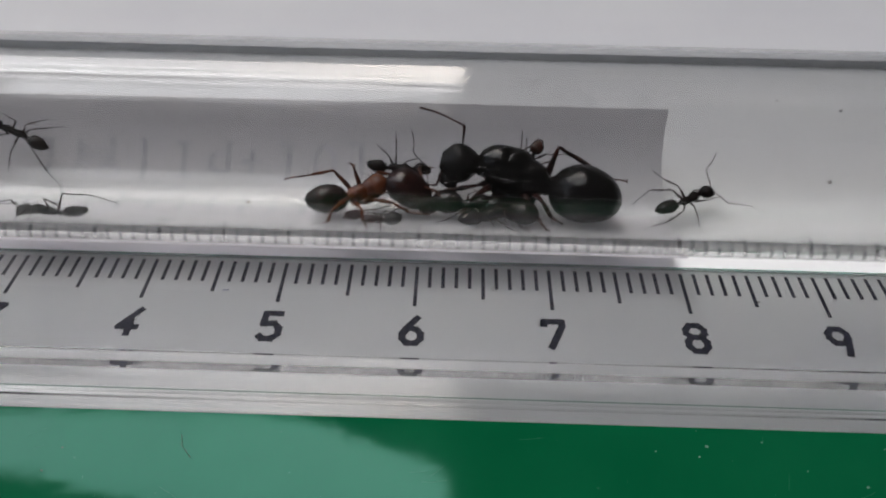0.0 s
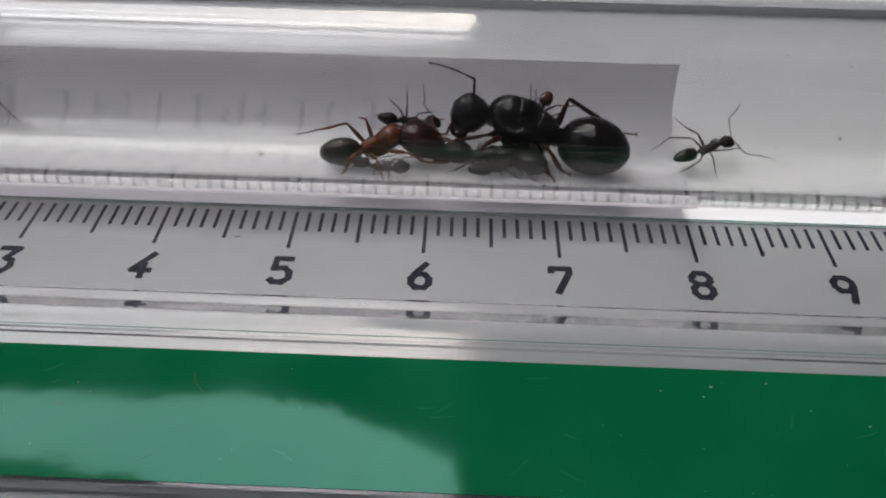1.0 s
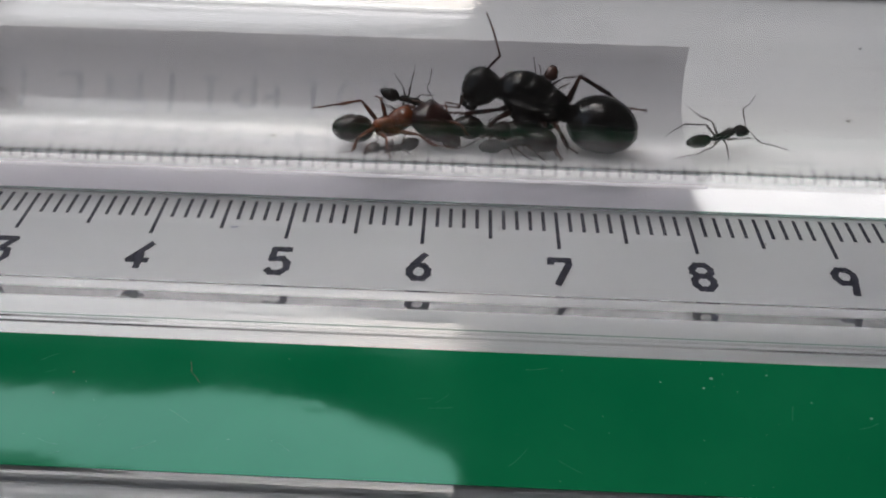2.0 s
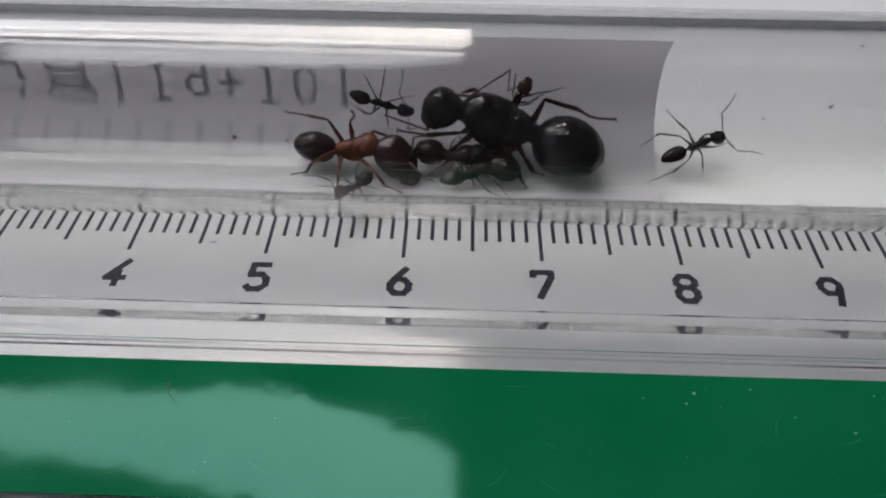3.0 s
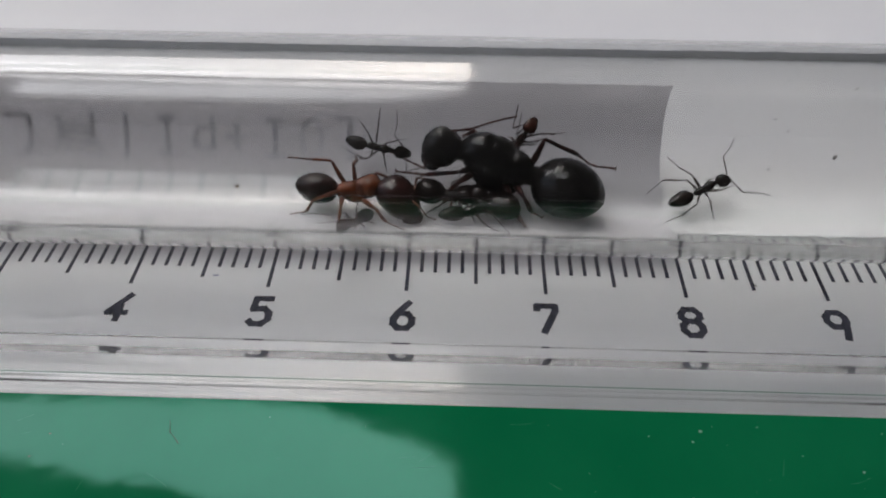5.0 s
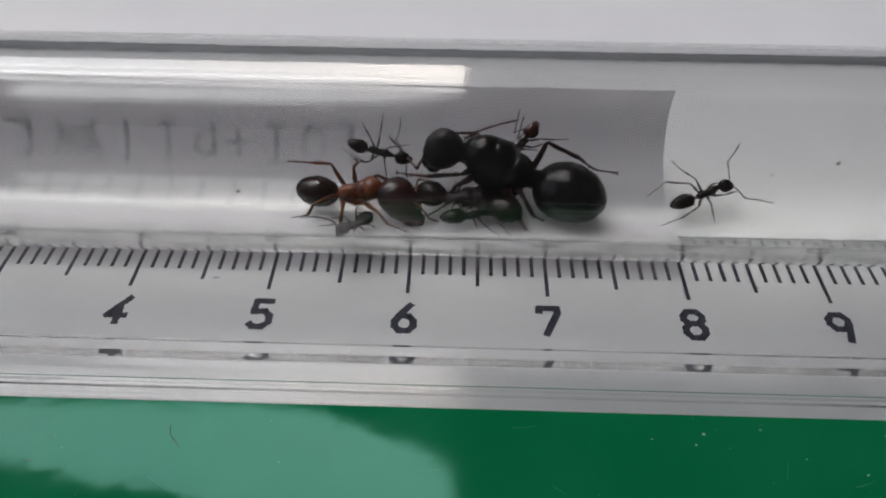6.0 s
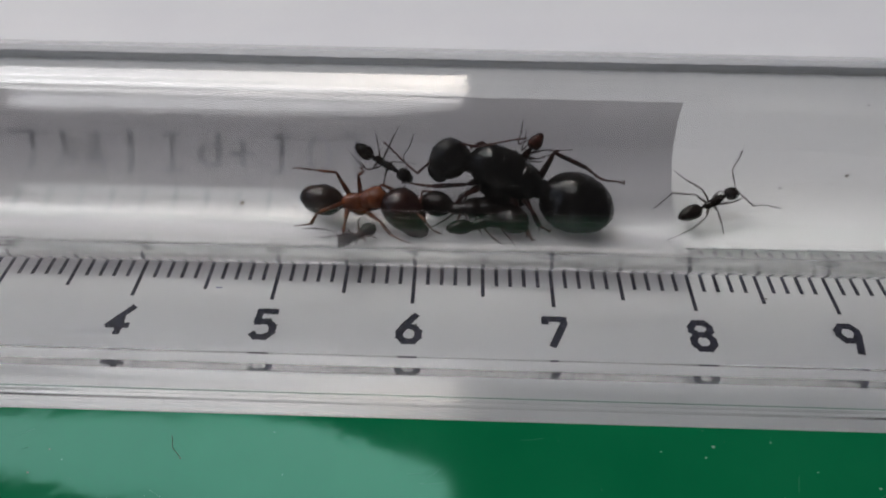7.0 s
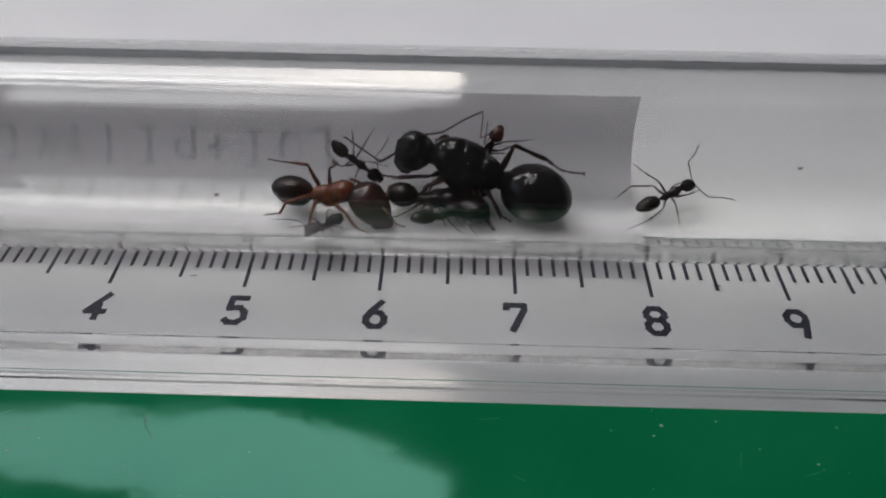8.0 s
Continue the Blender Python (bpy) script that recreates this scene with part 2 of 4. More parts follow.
part("far_edge", box(bmesh.new(), X0, X1, EDGE + 0.004 * MM, EDGE + 0.12 * MM, 0.03 * MM, LIP - 0.01 * MM), EDGE_TINT, ruler, "green-tinted cut edge of the clear plastic")
bm = box(bmesh.new(), X0, X1, R2A + 0.02 * MM, R1B - 0.02 * MM, BED + 0.004 * MM, BED + 0.06 * MM)
part("green_band", bm, GREEN, ruler, "glossy green plastic band")

# the scale is printed on the underside
TICK = {}
for kind, length in (("mm", 1.85), ("half", 2.9), ("cm", 3.75)):
    bm = box(bmesh.new(), -0.135 * MM, 0.135 * MM, -length * MM, 0.33 * MM, -0.006 * MM, 0.006 * MM)
    me = bpy.data.meshes.new("tick_" + kind)
    bm.to_mesh(me)
    bm.free()
    me.materials.append(INK)
    TICK[kind] = me
for i in range(0, 151):
    xx = (i / 10 - 6) * 0.01
    if X0 < xx < X1:
        tick = new("tick", TICK["cm" if i % 10 == 0 else "half" if i % 5 == 0 else "mm"])
        tick.parent = ruler
        tick.location = (xx, 0.0, 0.022 * MM)

# strokes of the figures, in a cell 1.0 wide and 1.4 high, origin at the lower left
STROKES = {
    "1": [[(0.5, 0), (0.5, 1.4), (0.2, 1.1)]],
    "2": [[(0, 1.2), (0.3, 1.4), (0.8, 1.4), (1, 1.1), (0, 0), (1, 0)]],
    "3": [[(0, 1.4), (1, 1.4), (0.5, 0.8), (0.9, 0.65), (1, 0.3), (0.7, 0), (0.2, 0), (0, 0.2)]],
    "4": [[(0.95, 1.4), (0, 0.4), (1, 0.4)], [(0.6, 0.75), (0.6, 0)]],
    "5": [[(1, 1.4), (0.15, 1.4), (0.1, 0.8), (0.7, 0.85), (1, 0.6), (1, 0.25), (0.7, 0), (0.2, 0), (0, 0.15)]],
    "6": [[(0.8, 1.4), (0.2, 0.8), (0, 0.5), (0, 0.25), (0.25, 0), (0.75, 0), (1, 0.25), (1, 0.5), (0.75, 0.78), (0.3, 0.78), (0, 0.5)]],
    "7": [[(0, 1.2), (0, 1.4), (1, 1.4), (1, 1.15), (0.35, 0)]],
    "8": [[(0.25, 0.75), (0, 0.95), (0, 1.15), (0.25, 1.4), (0.75, 1.4), (1, 1.15), (1, 0.95), (0.75, 0.75), (0.25, 0.75), (0, 0.5), (0, 0.25), (0.25, 0), (0.75, 0), (1, 0.25), (1, 0.5), (0.75, 0.75)]],
    "9": [[(1, 0.9), (0.75, 0.62), (0.25, 0.62), (0, 0.9), (0, 1.15), (0.25, 1.4), (0.75, 1.4), (1, 1.15), (1, 0.9), (0.75, 0)]],
    "0": [[(0.25, 0), (0.75, 0), (1, 0.25), (1, 1.15), (0.75, 1.4), (0.25, 1.4), (0, 1.15), (0, 0.25), (0.25, 0)]],
}


EDGES = random.Random(11)


def stroke_bm(lines, w, thick, sx, sy):
    """Square-ended pen strokes, w wide, with round-ish joints."""
    bm = bmesh.new()
    k = 0
    for line in lines:
        pts = [Vector((x * sx, y * sy, 0)) for x, y in line]
        for a, b in zip(pts, pts[1:]):
            d = (b - a).normalized() * w * 0.32
            n = Vector((-d.y, d.x, 0)).normalized() * w / 2
            z0, z1 = 0.0, thick + k * 0.0002 * MM
            k += 1
            a, b = a - d, b + d
            steps = max(2, int((b - a).length / (0.16 * MM)))
            left, right = [], []
            for i in range(steps + 1):
                c = a.lerp(b, i / steps)
                for side, q in ((left, 1), (right, -1)):
                    p = c + n * q * (1.06 if (i + k) % 2 else 0.86) * EDGES.uniform(0.92, 1.08)
                    side.append(bm.verts.new((p.x, p.y, z1)))
            rim = left + right[::-1]
            bm.faces.new(rim)
            low = [bm.verts.new((v.co.x, v.co.y, z0)) for v in rim]
            for i in range(len(rim)):
                bm.faces.new((low[i], low[i - 1], rim[i - 1], rim[i]))
    return bm


for n in range(0, 16):
    xx = (n - 6) * 0.01
    if not X0 < xx < X1:
        continue
    text = str(n)
    for j, ch in enumerate(text):
        fig = part("figure", stroke_bm(STROKES[ch], 0.52 * MM, 0.004 * MM, 1.28 * MM, 1.66 * MM), INK, ruler)
        fig.location = (xx - 0.72 * MM + (j - (len(text) - 1) / 2) * 2.1 * MM, -7.2 * MM, 0.018 * MM)

# ---- test tube and its label ----
RO, RI = 7.6 * MM, 6.4 * MM
tube = empty("test_tube")
tagged(tube, "clear glass test tube holding ants, lying against the ruler", "test tube")
bm = bmesh.new()
SEG = 128
rings = []
for x, r in ((-0.085, RO), (0.075, RO), (0.075, RI), (-0.085, RI)):
    rings.append([bm.verts.new((x, r * math.sin(2 * math.pi * i / SEG), -r * math.cos(2 * math.pi * i / SEG))) for i in range(SEG)])
for k in range(4):
    a, b = rings[k], rings[(k + 1) % 4]
    for i in range(SEG):
        bm.faces.new((a[i], a[(i + 1) % SEG], b[(i + 1) % SEG], b[i])).smooth = k in (0, 2)
        bm.edges.get((a[i], a[(i + 1) % SEG])).smooth = False
bmesh.ops.recalc_face_normals(bm, faces=bm.faces)
glass = part("glass_wall", bm, GLASS, tube)
glass.visible_shadow = False
glass.data.materials.append(HANDLED_GLASS)
for f in glass.data.polygons:
    if math.hypot(f.center.y, f.center.z) > 0.99 * RO:
        f.material_index = 1


def curved_sheet(x0, x1, p0, p1, r, t, n=48):
    """A sheet t thick wrapped on radius r from angle p0 to p1 (degrees from straight down, towards +y)."""
    bm = bmesh.new()
    rows = []
    for i in range(n + 1):
        a = radians(p0 + (p1 - p0) * i / n)
        s, c = math.sin(a), -math.cos(a)
        rows.append([bm.verts.new((x, q * s, q * c)) for x, q in ((x0, r), (x1, r), (x1, r + t), (x0, r + t))])
    for a, b in zip(rows, rows[1:]):
        for k in range(4):
            bm.faces.new((a[k], a[(k + 1) % 4], b[(k + 1) % 4], b[k])).smooth = k in (0, 2)
            bm.edges.get((a[k], b[k])).smooth = False
    bm.faces.new(rows[0])
    bm.faces.new(rows[-1][::-1])
    bmesh.ops.recalc_face_normals(bm, faces=bm.faces)
    return bm


label = part("paper_label", curved_sheet(-0.08, 0.0198, -25, 111, RO + 0.005 * MM, 0.1 * MM), LABEL, tube, "white paper label wrapped round the tube")

# faint print that shows through the paper, read from outside
INK_THROUGH = varied(shader("show_through_ink", (0.7, 0.69, 0.74), 0.9), (0.66, 0.65, 0.71), (0.8, 0.79, 0.84), 900)


def wrap_glyph(name, lines, x, phi, w, sx, sy, material):
    """Pen strokes laid on the label's inner face; x grows to the right as read from outside, so it runs towards -x."""
    bm = bmesh.new()
    r = RO + 0.002 * MM
    k = 0
    for line in lines:
        for (ax, ay), (bx, by) in zip(line, line[1:]):
            a, b = Vector((ax * sx, ay * sy)), Vector((bx * sx, by * sy))
            d = (b - a).normalized()
            n = Vector((-d.y, d.x)) * w / 2
            steps = max(2, int((b - a).length / (0.25 * MM)))
            prev = None
            k += 1
            for i in range(steps + 1):
                c = a.lerp(b, i / steps) + d * w * 0.3 * (-1 if i == 0 else 1 if i == steps else 0)
                row = []
                for q in (-1, 1):
                    p = c + n * q
                    ang = radians(phi) + p.y / r
                    for rr in (r - k * 0.0002 * MM, r + 0.004 * MM):
                        row.append(bm.verts.new((x - p.x, rr * math.sin(ang), -rr * math.cos(ang))))
                if prev:
                    bm.faces.new((prev[0], row[0], row[2], prev[2]))
                    bm.faces.new((prev[1], prev[3], row[3], row[1]))
                    bm.faces.new((prev[0], prev[1], row[1], row[0]))
                    bm.faces.new((prev[2], row[2], row[3], prev[3]))
                prev = row
    return part(name, bm, material, label)


SERIF_I = [[(0.5, 0), (0.5, 1.4)], [(0.15, 0), (0.85, 0)], [(0.2, 1.4), (0.8, 1.4)]]
GLYPHS = {
    "bar": [[(0.5, -0.1), (0.5, 1.5)]],
    "I": SERIF_I,
    "0": [[(0.5 + 0.42 * math.sin(2 * math.pi * k / 20), 0.7 + 0.7 * math.cos(2 * math.pi * k / 20)) for k in range(21)]],
    "corner": [[(0.5, -0.1), (0.5, 1.5), (0.95, 1.5)]],
    "+": [[(0.5, 0.25), (0.5, 1.15)], [(0.1, 0.7), (0.9, 0.7)]],
    "d": [[(0.12, 1.45), (0.12, 0.3), (0.5, 0.22), (0.85, 0.4), (0.9, 0.75), (0.65, 1.0), (0.12, 0.95)]],
    "box": [[(-0.25, 1.45), (-0.2, 0.4)], [(1.2, 1.4), (1.15, 0.5), (1.4, 0.1)], [(-0.25, 1.1), (1.2, 1.1)], [(-0.25, 0.8), (1.2, 0.8)], [(-0.4, 0.5), (1.3, 0.5)], [(-0.5, 0.3), (-0.5, -0.1), (0.3, -0.1), (0.3, 0.3), (-0.5, 0.3)], [(0.9, 0.4), (0.9, -0.1)]],
    "hook": [[(1.1, 1.4), (0.2, 1.4), (0.15, 0.7)], [(0.15, 0.5), (0.3, 0.0)]],
}
for key, x in (("corner", -5.15), ("0", -8.2), ("I", -11.2), ("+", -14.3), ("d", -17.0), ("I", -19.95), ("bar", -23.3), ("box", -27.4), ("hook", -31.8), ("bar", -36.0), ("box", -39.5)):
    wrap_glyph("character", GLYPHS[key], (x + 0.95) * MM, 53, 0.45 * MM, 1.9 * MM, 2.35 * MM, INK_THROUGH)

# a second line of print, too faint to read
FAINT_INK = varied(shader("faint_show_through_ink", (0.74, 0.74, 0.78), 0.9), (0.7, 0.7, 0.75), (0.8, 0.8, 0.83), 900)
for k in range(13):
    wrap_glyph("character", GLYPHS["bar"], (-6.0 - 2.5 * k) * MM, 21, 0.5 * MM, 1.9 * MM, 1.5 * MM, FAINT_INK)

# ---- dirt, dust and marks ----
DIRT = varied(shader("brown_dirt", (0.12, 0.08, 0.05), 0.8), (0.06, 0.04, 0.03), (0.2, 0.14, 0.1), 4000)
GREY_DIRT = varied(shader("grey_smear", (0.35, 0.33, 0.33), 0.8), (0.28, 0.26, 0.26), (0.42, 0.4, 0.4), 3000)
PALE_DIRT = varied(shader("pale_grey_smear", (0.5, 0.49, 0.48), 0.8), (0.42, 0.41, 0.4), (0.58, 0.57, 0.56), 3000)
DUST = varied(shader("pale_dust", (0.2, 0.36, 0.28), 0.8), (0.12, 0.28, 0.2), (0.3, 0.44, 0.36), 3000)
BLUE_INK = shader("blue_pen_ink", (0.02, 0.03, 0.25), 0.5)


def crumb(bm, c, up, size, seed):
    """An uneven flat crumb of dirt lying on a surface with normal up."""
    rnd = random.Random(seed)
    q = Vector(up).to_track_quat('Z', 'Y')
    ring = []
    n = 9
    for i in range(n):
        a = 2 * math.pi * i / n
        r = size * rnd.uniform(0.6, 1.1)
        ring.append(bm.verts.new(Vector(c) + q @ Vector((r * math.cos(a) * 1.25, r * math.sin(a) * 0.85, 0))))
    top = bm.verts.new(Vector(c) + q @ Vector((0, 0, size * 0.3)))
    low = bm.verts.new(Vector(c) + q @ Vector((0, 0, -size * 0.02)))
    for i in range(n):
        bm.faces.new((ring[i], ring[(i + 1) % n], top))
        bm.faces.new((ring[(i + 1) % n], ring[i], low))
    return bm


# x mm, degrees round the wall from straight down when the roll is 0, half size, tone
for i, (x, phi, size, tone) in enumerate(((28.05, 50, 0.13, 1), (33.2, 60, 0.22, 1), (28.1, 88, 0.08, 0), (29.3, 79, 0.09, 1), (-13.8, 27, 0.22, 0), (-9.6, 24.5, 0.09, 0), (25.9, 74, 0.06, 1), (22.4, 51, 0.07, 1),
                                          (-17, 6, 0.1, 1), (15.8, 29, 0.08, 1), (27.7, 125, 0.11, 1), (26, 114, 0.08, 0), (33.0, 117, 0.13, 1), (26.4, 147, 0.1, 0), (-15.9, 141, 0.1, 0), (11.7, 64, 0.06, 1), (24.9, 130, 0.07, 1),
                                          (-31, 31, 0.09, 1), (36, 20, 0.07, 1), (40, 75, 0.1, 1), (-22, 44, 0.05, 1), (30.6, 33, 0.06, 1), (31.5, 96, 0.05, 0), (35.2, 84, 0.06, 1))):
    a = radians(phi)
    c = Vector((x * MM, (RI - 0.004 * MM) * math.sin(a), -(RI - 0.004 * MM) * math.cos(a)))
    part("speck", crumb(bmesh.new(), c, (0, -math.sin(a), math.cos(a)), size * MM, i), (DIRT, GREY_DIRT)[tone], tube)
# thin broken grey lines along the glass
for i, (phi, x0, x1) in enumerate(((121, -0.02, 0.05), (58, 0.021, 0.045), (150, -0.06, 0.03))):
    rnd = random.Random(50 + i)
    bm = bmesh.new()
    x = x0
    while x < x1:
        a = radians(phi + rnd.uniform(-1.2, 1.2))
        c = Vector((x, (RI - 0.004 * MM) * math.sin(a), -(RI - 0.004 * MM) * math.cos(a)))
        crumb(bm, c, (0, -math.sin(a), math.cos(a)), rnd.uniform(0.02, 0.045) * MM, rnd.random())
        x += rnd.uniform(0.3, 1.4) * MM
    tagged(part("thin_grey_line", bm, GREY_DIRT, tube), kind="stuff")

bm = bmesh.new()
for k in range(5):
    crumb(bm, (-0.0142 + k * 0.00009, -0.00274 + k * 0.00001, 0.016 * MM), (0, 0, 1), 0.07 * MM, k)
part("pen_mark", bm, BLUE_INK, ruler, "small blue pen mark")
bm = bmesh.new()
for k in range(6):
    crumb(bm, (0.00586 + 0.0002 * math.cos(k), -0.0018 + 0.0002 * math.sin(k), 0.016 * MM), (0, 0, 1), 0.06 * MM, k + 20)
part("smudge", bm, GREY_DIRT, ruler)
part("smudge", crumb(bmesh.new(), (0.02523, -0.0024, 0.016 * MM), (0, 0, 1), 0.14 * MM, 31), GREY_DIRT, ruler)

bm = bmesh.new()
rnd = random.Random(23)
for k in range(900):
    u = rnd.random()
    yy, zz = R1A - 0.745 * MM + 0.06 * MM * u * u, TOP - 0.08 * MM + (BED + 0.02 * MM - TOP) * u
    crumb(bm, (rnd.uniform(-0.04, 0.05) if k % 4 == 0 else rnd.triangular(0.003, 0.0145, 0.0085), yy, zz), (0, -1, 0), rnd.choice((0.012, 0.018, 0.025, 0.04)) * MM, k + 300)
tagged(part("smear", bm, PALE_DIRT, ruler, "grey smears of dirt behind the ridge"), kind="stuff")
TEAL = varied(shader("teal_plastic", (0.12, 0.26, 0.22), 0.4), (0.1, 0.22, 0.18), (0.15, 0.3, 0.25), 300)
bm = box(bmesh.new(), X0, X1, -11.5 * MM, -11.44 * MM, bed_z(-11.47 * MM) - 0.02 * MM, bed_z(-11.47 * MM) + 0.012 * MM)
part("bead", bm, TEAL, ruler, "thin teal bead along the green band")
GREEN_TOP = BED + 0.061 * MM
hair = []
for k in range(7):
    u = k / 6
    hair.append((-0.01385 + 0.0002 * math.sin(u * 3) + (0.0009 * max(0, u - 0.5) * 2), -0.0147 - 0.0015 * u, GREEN_TOP + 0.02 * MM))
rnd = random.Random(7)
for i, (x, y, size) in enumerate(((18.7, -14.4, 0.11), (27.8, -16.7, 0.1), (22.2, -14.0, 0.07), (15.5, -14.8, 0.06), (29.7, -14.2, 0.06), (-20.9, -15.8, 0.06), (-21.6, -17.3, 0.07), (18.1, -15.1, 0.07), (24.5, -15.8, 0.05))):
    part("dust", crumb(bmesh.new(), (x * MM, y * MM, GREEN_TOP), (0, 0, 1), size * MM, 60 + i), DUST if x > 0 else DIRT, ruler)
bm = bmesh.new()
for k in range(70):
    crumb(bm, (rnd.uniform(-0.04, 0.05), rnd.uniform(-0.0217, -0.0133), GREEN_TOP), (0, 0, 1), rnd.uniform(0.012, 0.03) * MM, k)
tagged(part("fine_dust", bm, DUST, ruler), kind="stuff")

# ---- ants ----


def ellipsoid(bm, c, r, axis=(1, 0, 0), taper=0.0, bands=0, square=0.0, flat=0.0, u=32, v=20):
    """A rounded body about c with half sizes r, its long axis along axis. taper narrows its front, square fills its corners,
    flat presses its underside; bands: plates that overlap like tiles."""
    fx = Vector(axis).normalized()
    fy = Vector((0, 0, 1)).cross(fx).normalized()
    turn = Matrix((fx, fy, fx.cross(fy))).transposed()
    if bands:
        u, v = 40, 72
    grid = []
    for i in range(1, v):
        th = math.pi * i / v
        ring = []
        for j in range(u):
            ph = 2 * math.pi * j / u
            p = Vector((-math.cos(th), math.sin(th) * math.cos(ph), math.sin(th) * math.sin(ph)))
            if square:
                p = Vector([math.copysign(abs(q) ** (1 - 0.45 * square), q) for q in p])
            k = 1 - taper * p.x
            if bands:
                step = (0.5 - p.x * 0.5) * bands % 1.0
                k *= 1 + (0.009 * (step - 0.5) - (0.006 if step < 0.08 else 0.0)) * (1 if abs(p.x) < 0.93 else 0)
            p = Vector((p.x * r[0], p.y * r[1] * k, p.z * r[2] * k * (1 - flat if p.z < 0 else 1)))
            ring.append(bm.verts.new(turn @ p + Vector(c)))
        grid.append(ring)
    ends = [bm.verts.new(turn @ Vector((q * r[0], 0, 0)) + Vector(c)) for q in (-1, 1)]
    for a, b in zip(grid, grid[1:]):
        for j in range(u):
            bm.faces.new((a[j], a[(j + 1) % u], b[(j + 1) % u], b[j])).smooth = True
    for j in range(u):
        bm.faces.new((ends[0], grid[0][(j + 1) % u], grid[0][j])).smooth = True
        bm.faces.new((ends[1], grid[-1][j], grid[-1][(j + 1) % u])).smooth = True
    bmesh.ops.recalc_face_normals(bm, faces=bm.faces)
    return bm


SPINDLE = ((0.0, 0.45), (0.05, 0.75), (0.2, 1.05), (0.4, 1.12), (0.65, 0.86), (0.9, 0.62), (1.0, 0.42))    # a thigh
CLUB = ((0.0, 0.45), (0.06, 0.66), (0.3, 0.74), (0.7, 0.84), (0.92, 0.86), (1.0, 0.6))                    # a shin, wider at its end
BEAD = ((0.0, 0.55), (0.15, 0.8), (0.75, 1.0), (1.0, 0.7))                                              # one joint of a foot or feeler


def tube_piece(bm, a, b, ra, rb=None, sides=8, form=None):
    """One segment of a limb from a to b; form: its thickness along the way."""
    a, b = Vector(a), Vector(b)
    d = b - a
    q = d.to_track_quat('Z', 'Y')
    if form:
        way = [(k, ra * w) for k, w in form]
    else:
        way = ((0.0, ra * 0.6), (0.06, ra * 0.85), (0.3, ra * 1.1), (0.6, (ra + rb) * 0.5), (0.92, rb * 0.95), (1.0, rb * 0.7))
    rings = []
    for k, r in way:
        rings.append([bm.verts.new(a + d * k + q @ Vector((r * math.cos(2 * math.pi * j / sides), r * math.sin(2 * math.pi * j / sides), 0))) for j in range(sides)])
    for u, w in zip(rings, rings[1:]):
        for j in range(sides):
            bm.faces.new((u[j], u[(j + 1) % sides], w[(j + 1) % sides], w[j])).smooth = True
    bm.faces.new(rings[0][::-1])
    bm.faces.new(rings[-1])
    return bm


def limb(pts, radii):
    """A jointed limb through pts with a thickness at every joint."""
    bm = bmesh.new()
    for (a, b), (ra, rb) in zip(zip(pts, pts[1:]), zip(radii, radii[1:])):
        tube_piece(bm, a, b, ra, rb)
    bmesh.ops.recalc_face_normals(bm, faces=bm.faces)
    return bm


def curve_through(pts, n):
    """n points along a smooth curve through pts, evenly spaced."""
    pts = [Vector(p) for p in pts]
    ext = [pts[0] * 2 - pts[1]] + pts + [pts[-1] * 2 - pts[-2]]
    fine = []
    for a, b, c, d in zip(ext, ext[1:], ext[2:], ext[3:]):
        for i in range(12):
            t = i / 12
            fine.append(0.5 * (2 * b + (c - a) * t + (2 * a - 5 * b + 4 * c - d) * t * t + (3 * b - a - 3 * c + d) * t ** 3))
    fine.append(pts[-1])
    total = sum((q - p).length for p, q in zip(fine, fine[1:]))
    out, run, k = [fine[0]], 0.0, 1
    for p, q in zip(fine, fine[1:]):
        d = (q - p).length
        while k < n - 1 and run + d >= total * k / (n - 1):
            out.append(p.lerp(q, (total * k / (n - 1) - run) / d))
            k += 1
        run += d
    return out + [fine[-1]]


def beads(pts, r0, r1, n, claws=0.0):
    """A string of n small joints along a smooth curve through pts, from thickness r0 to r1, with two claws at its end."""
    bm = bmesh.new()
    way = curve_through(pts, n + 1)
    for i, (a, b) in enumerate(zip(way, way[1:])):
        tube_piece(bm, a, b, r0 + (r1 - r0) * i / max(1, n - 1), sides=8, form=BEAD)
    if claws:
        d = (way[-1] - way[-2]).normalized()
        side = d.cross(Vector((0, 0, 1))).normalized()
        for q in (-1, 1):
            tube_piece(bm, way[-1], way[-1] + (d * 0.6 + side * q) * claws, r1 * 0.8, r1 * 0.3, 6)
    bmesh.ops.recalc_face_normals(bm, faces=bm.faces)
    return bm


def leg_of(joints, r, material, tip, parent):
    """A leg as thigh, shin with a spur, and a foot of five joints with claws."""
    joints = spread(joints)
    if len(joints) == 3:
        joints.insert(2, joints[1].lerp(joints[2], 0.58) + (joints[2] - joints[1]).length * 0.03 * Vector((0, 0, 1)))
    hip, knee, heel = joints[:3]
    leg = part("leg", tube_piece(bmesh.new(), hip, knee, r * 0.98, sides=12, form=SPINDLE), material, parent)
    bm = tube_piece(bmesh.new(), knee, heel, r * 0.9, sides=10, form=CLUB)
    d = (heel - knee).normalized()
    tube_piece(bm, heel - d * r * 0.5, heel + (d * 1.2 + Vector((0.3, 0.5, -0.8)).normalized()) * r * 1.6, r * 0.2, r * 0.06, 6)
    part("shin", bm, material, leg)
    part("foot", beads([heel] + joints[3:], r * 0.5, r * 0.36, 5, r * 0.9), tip, leg)
    return leg


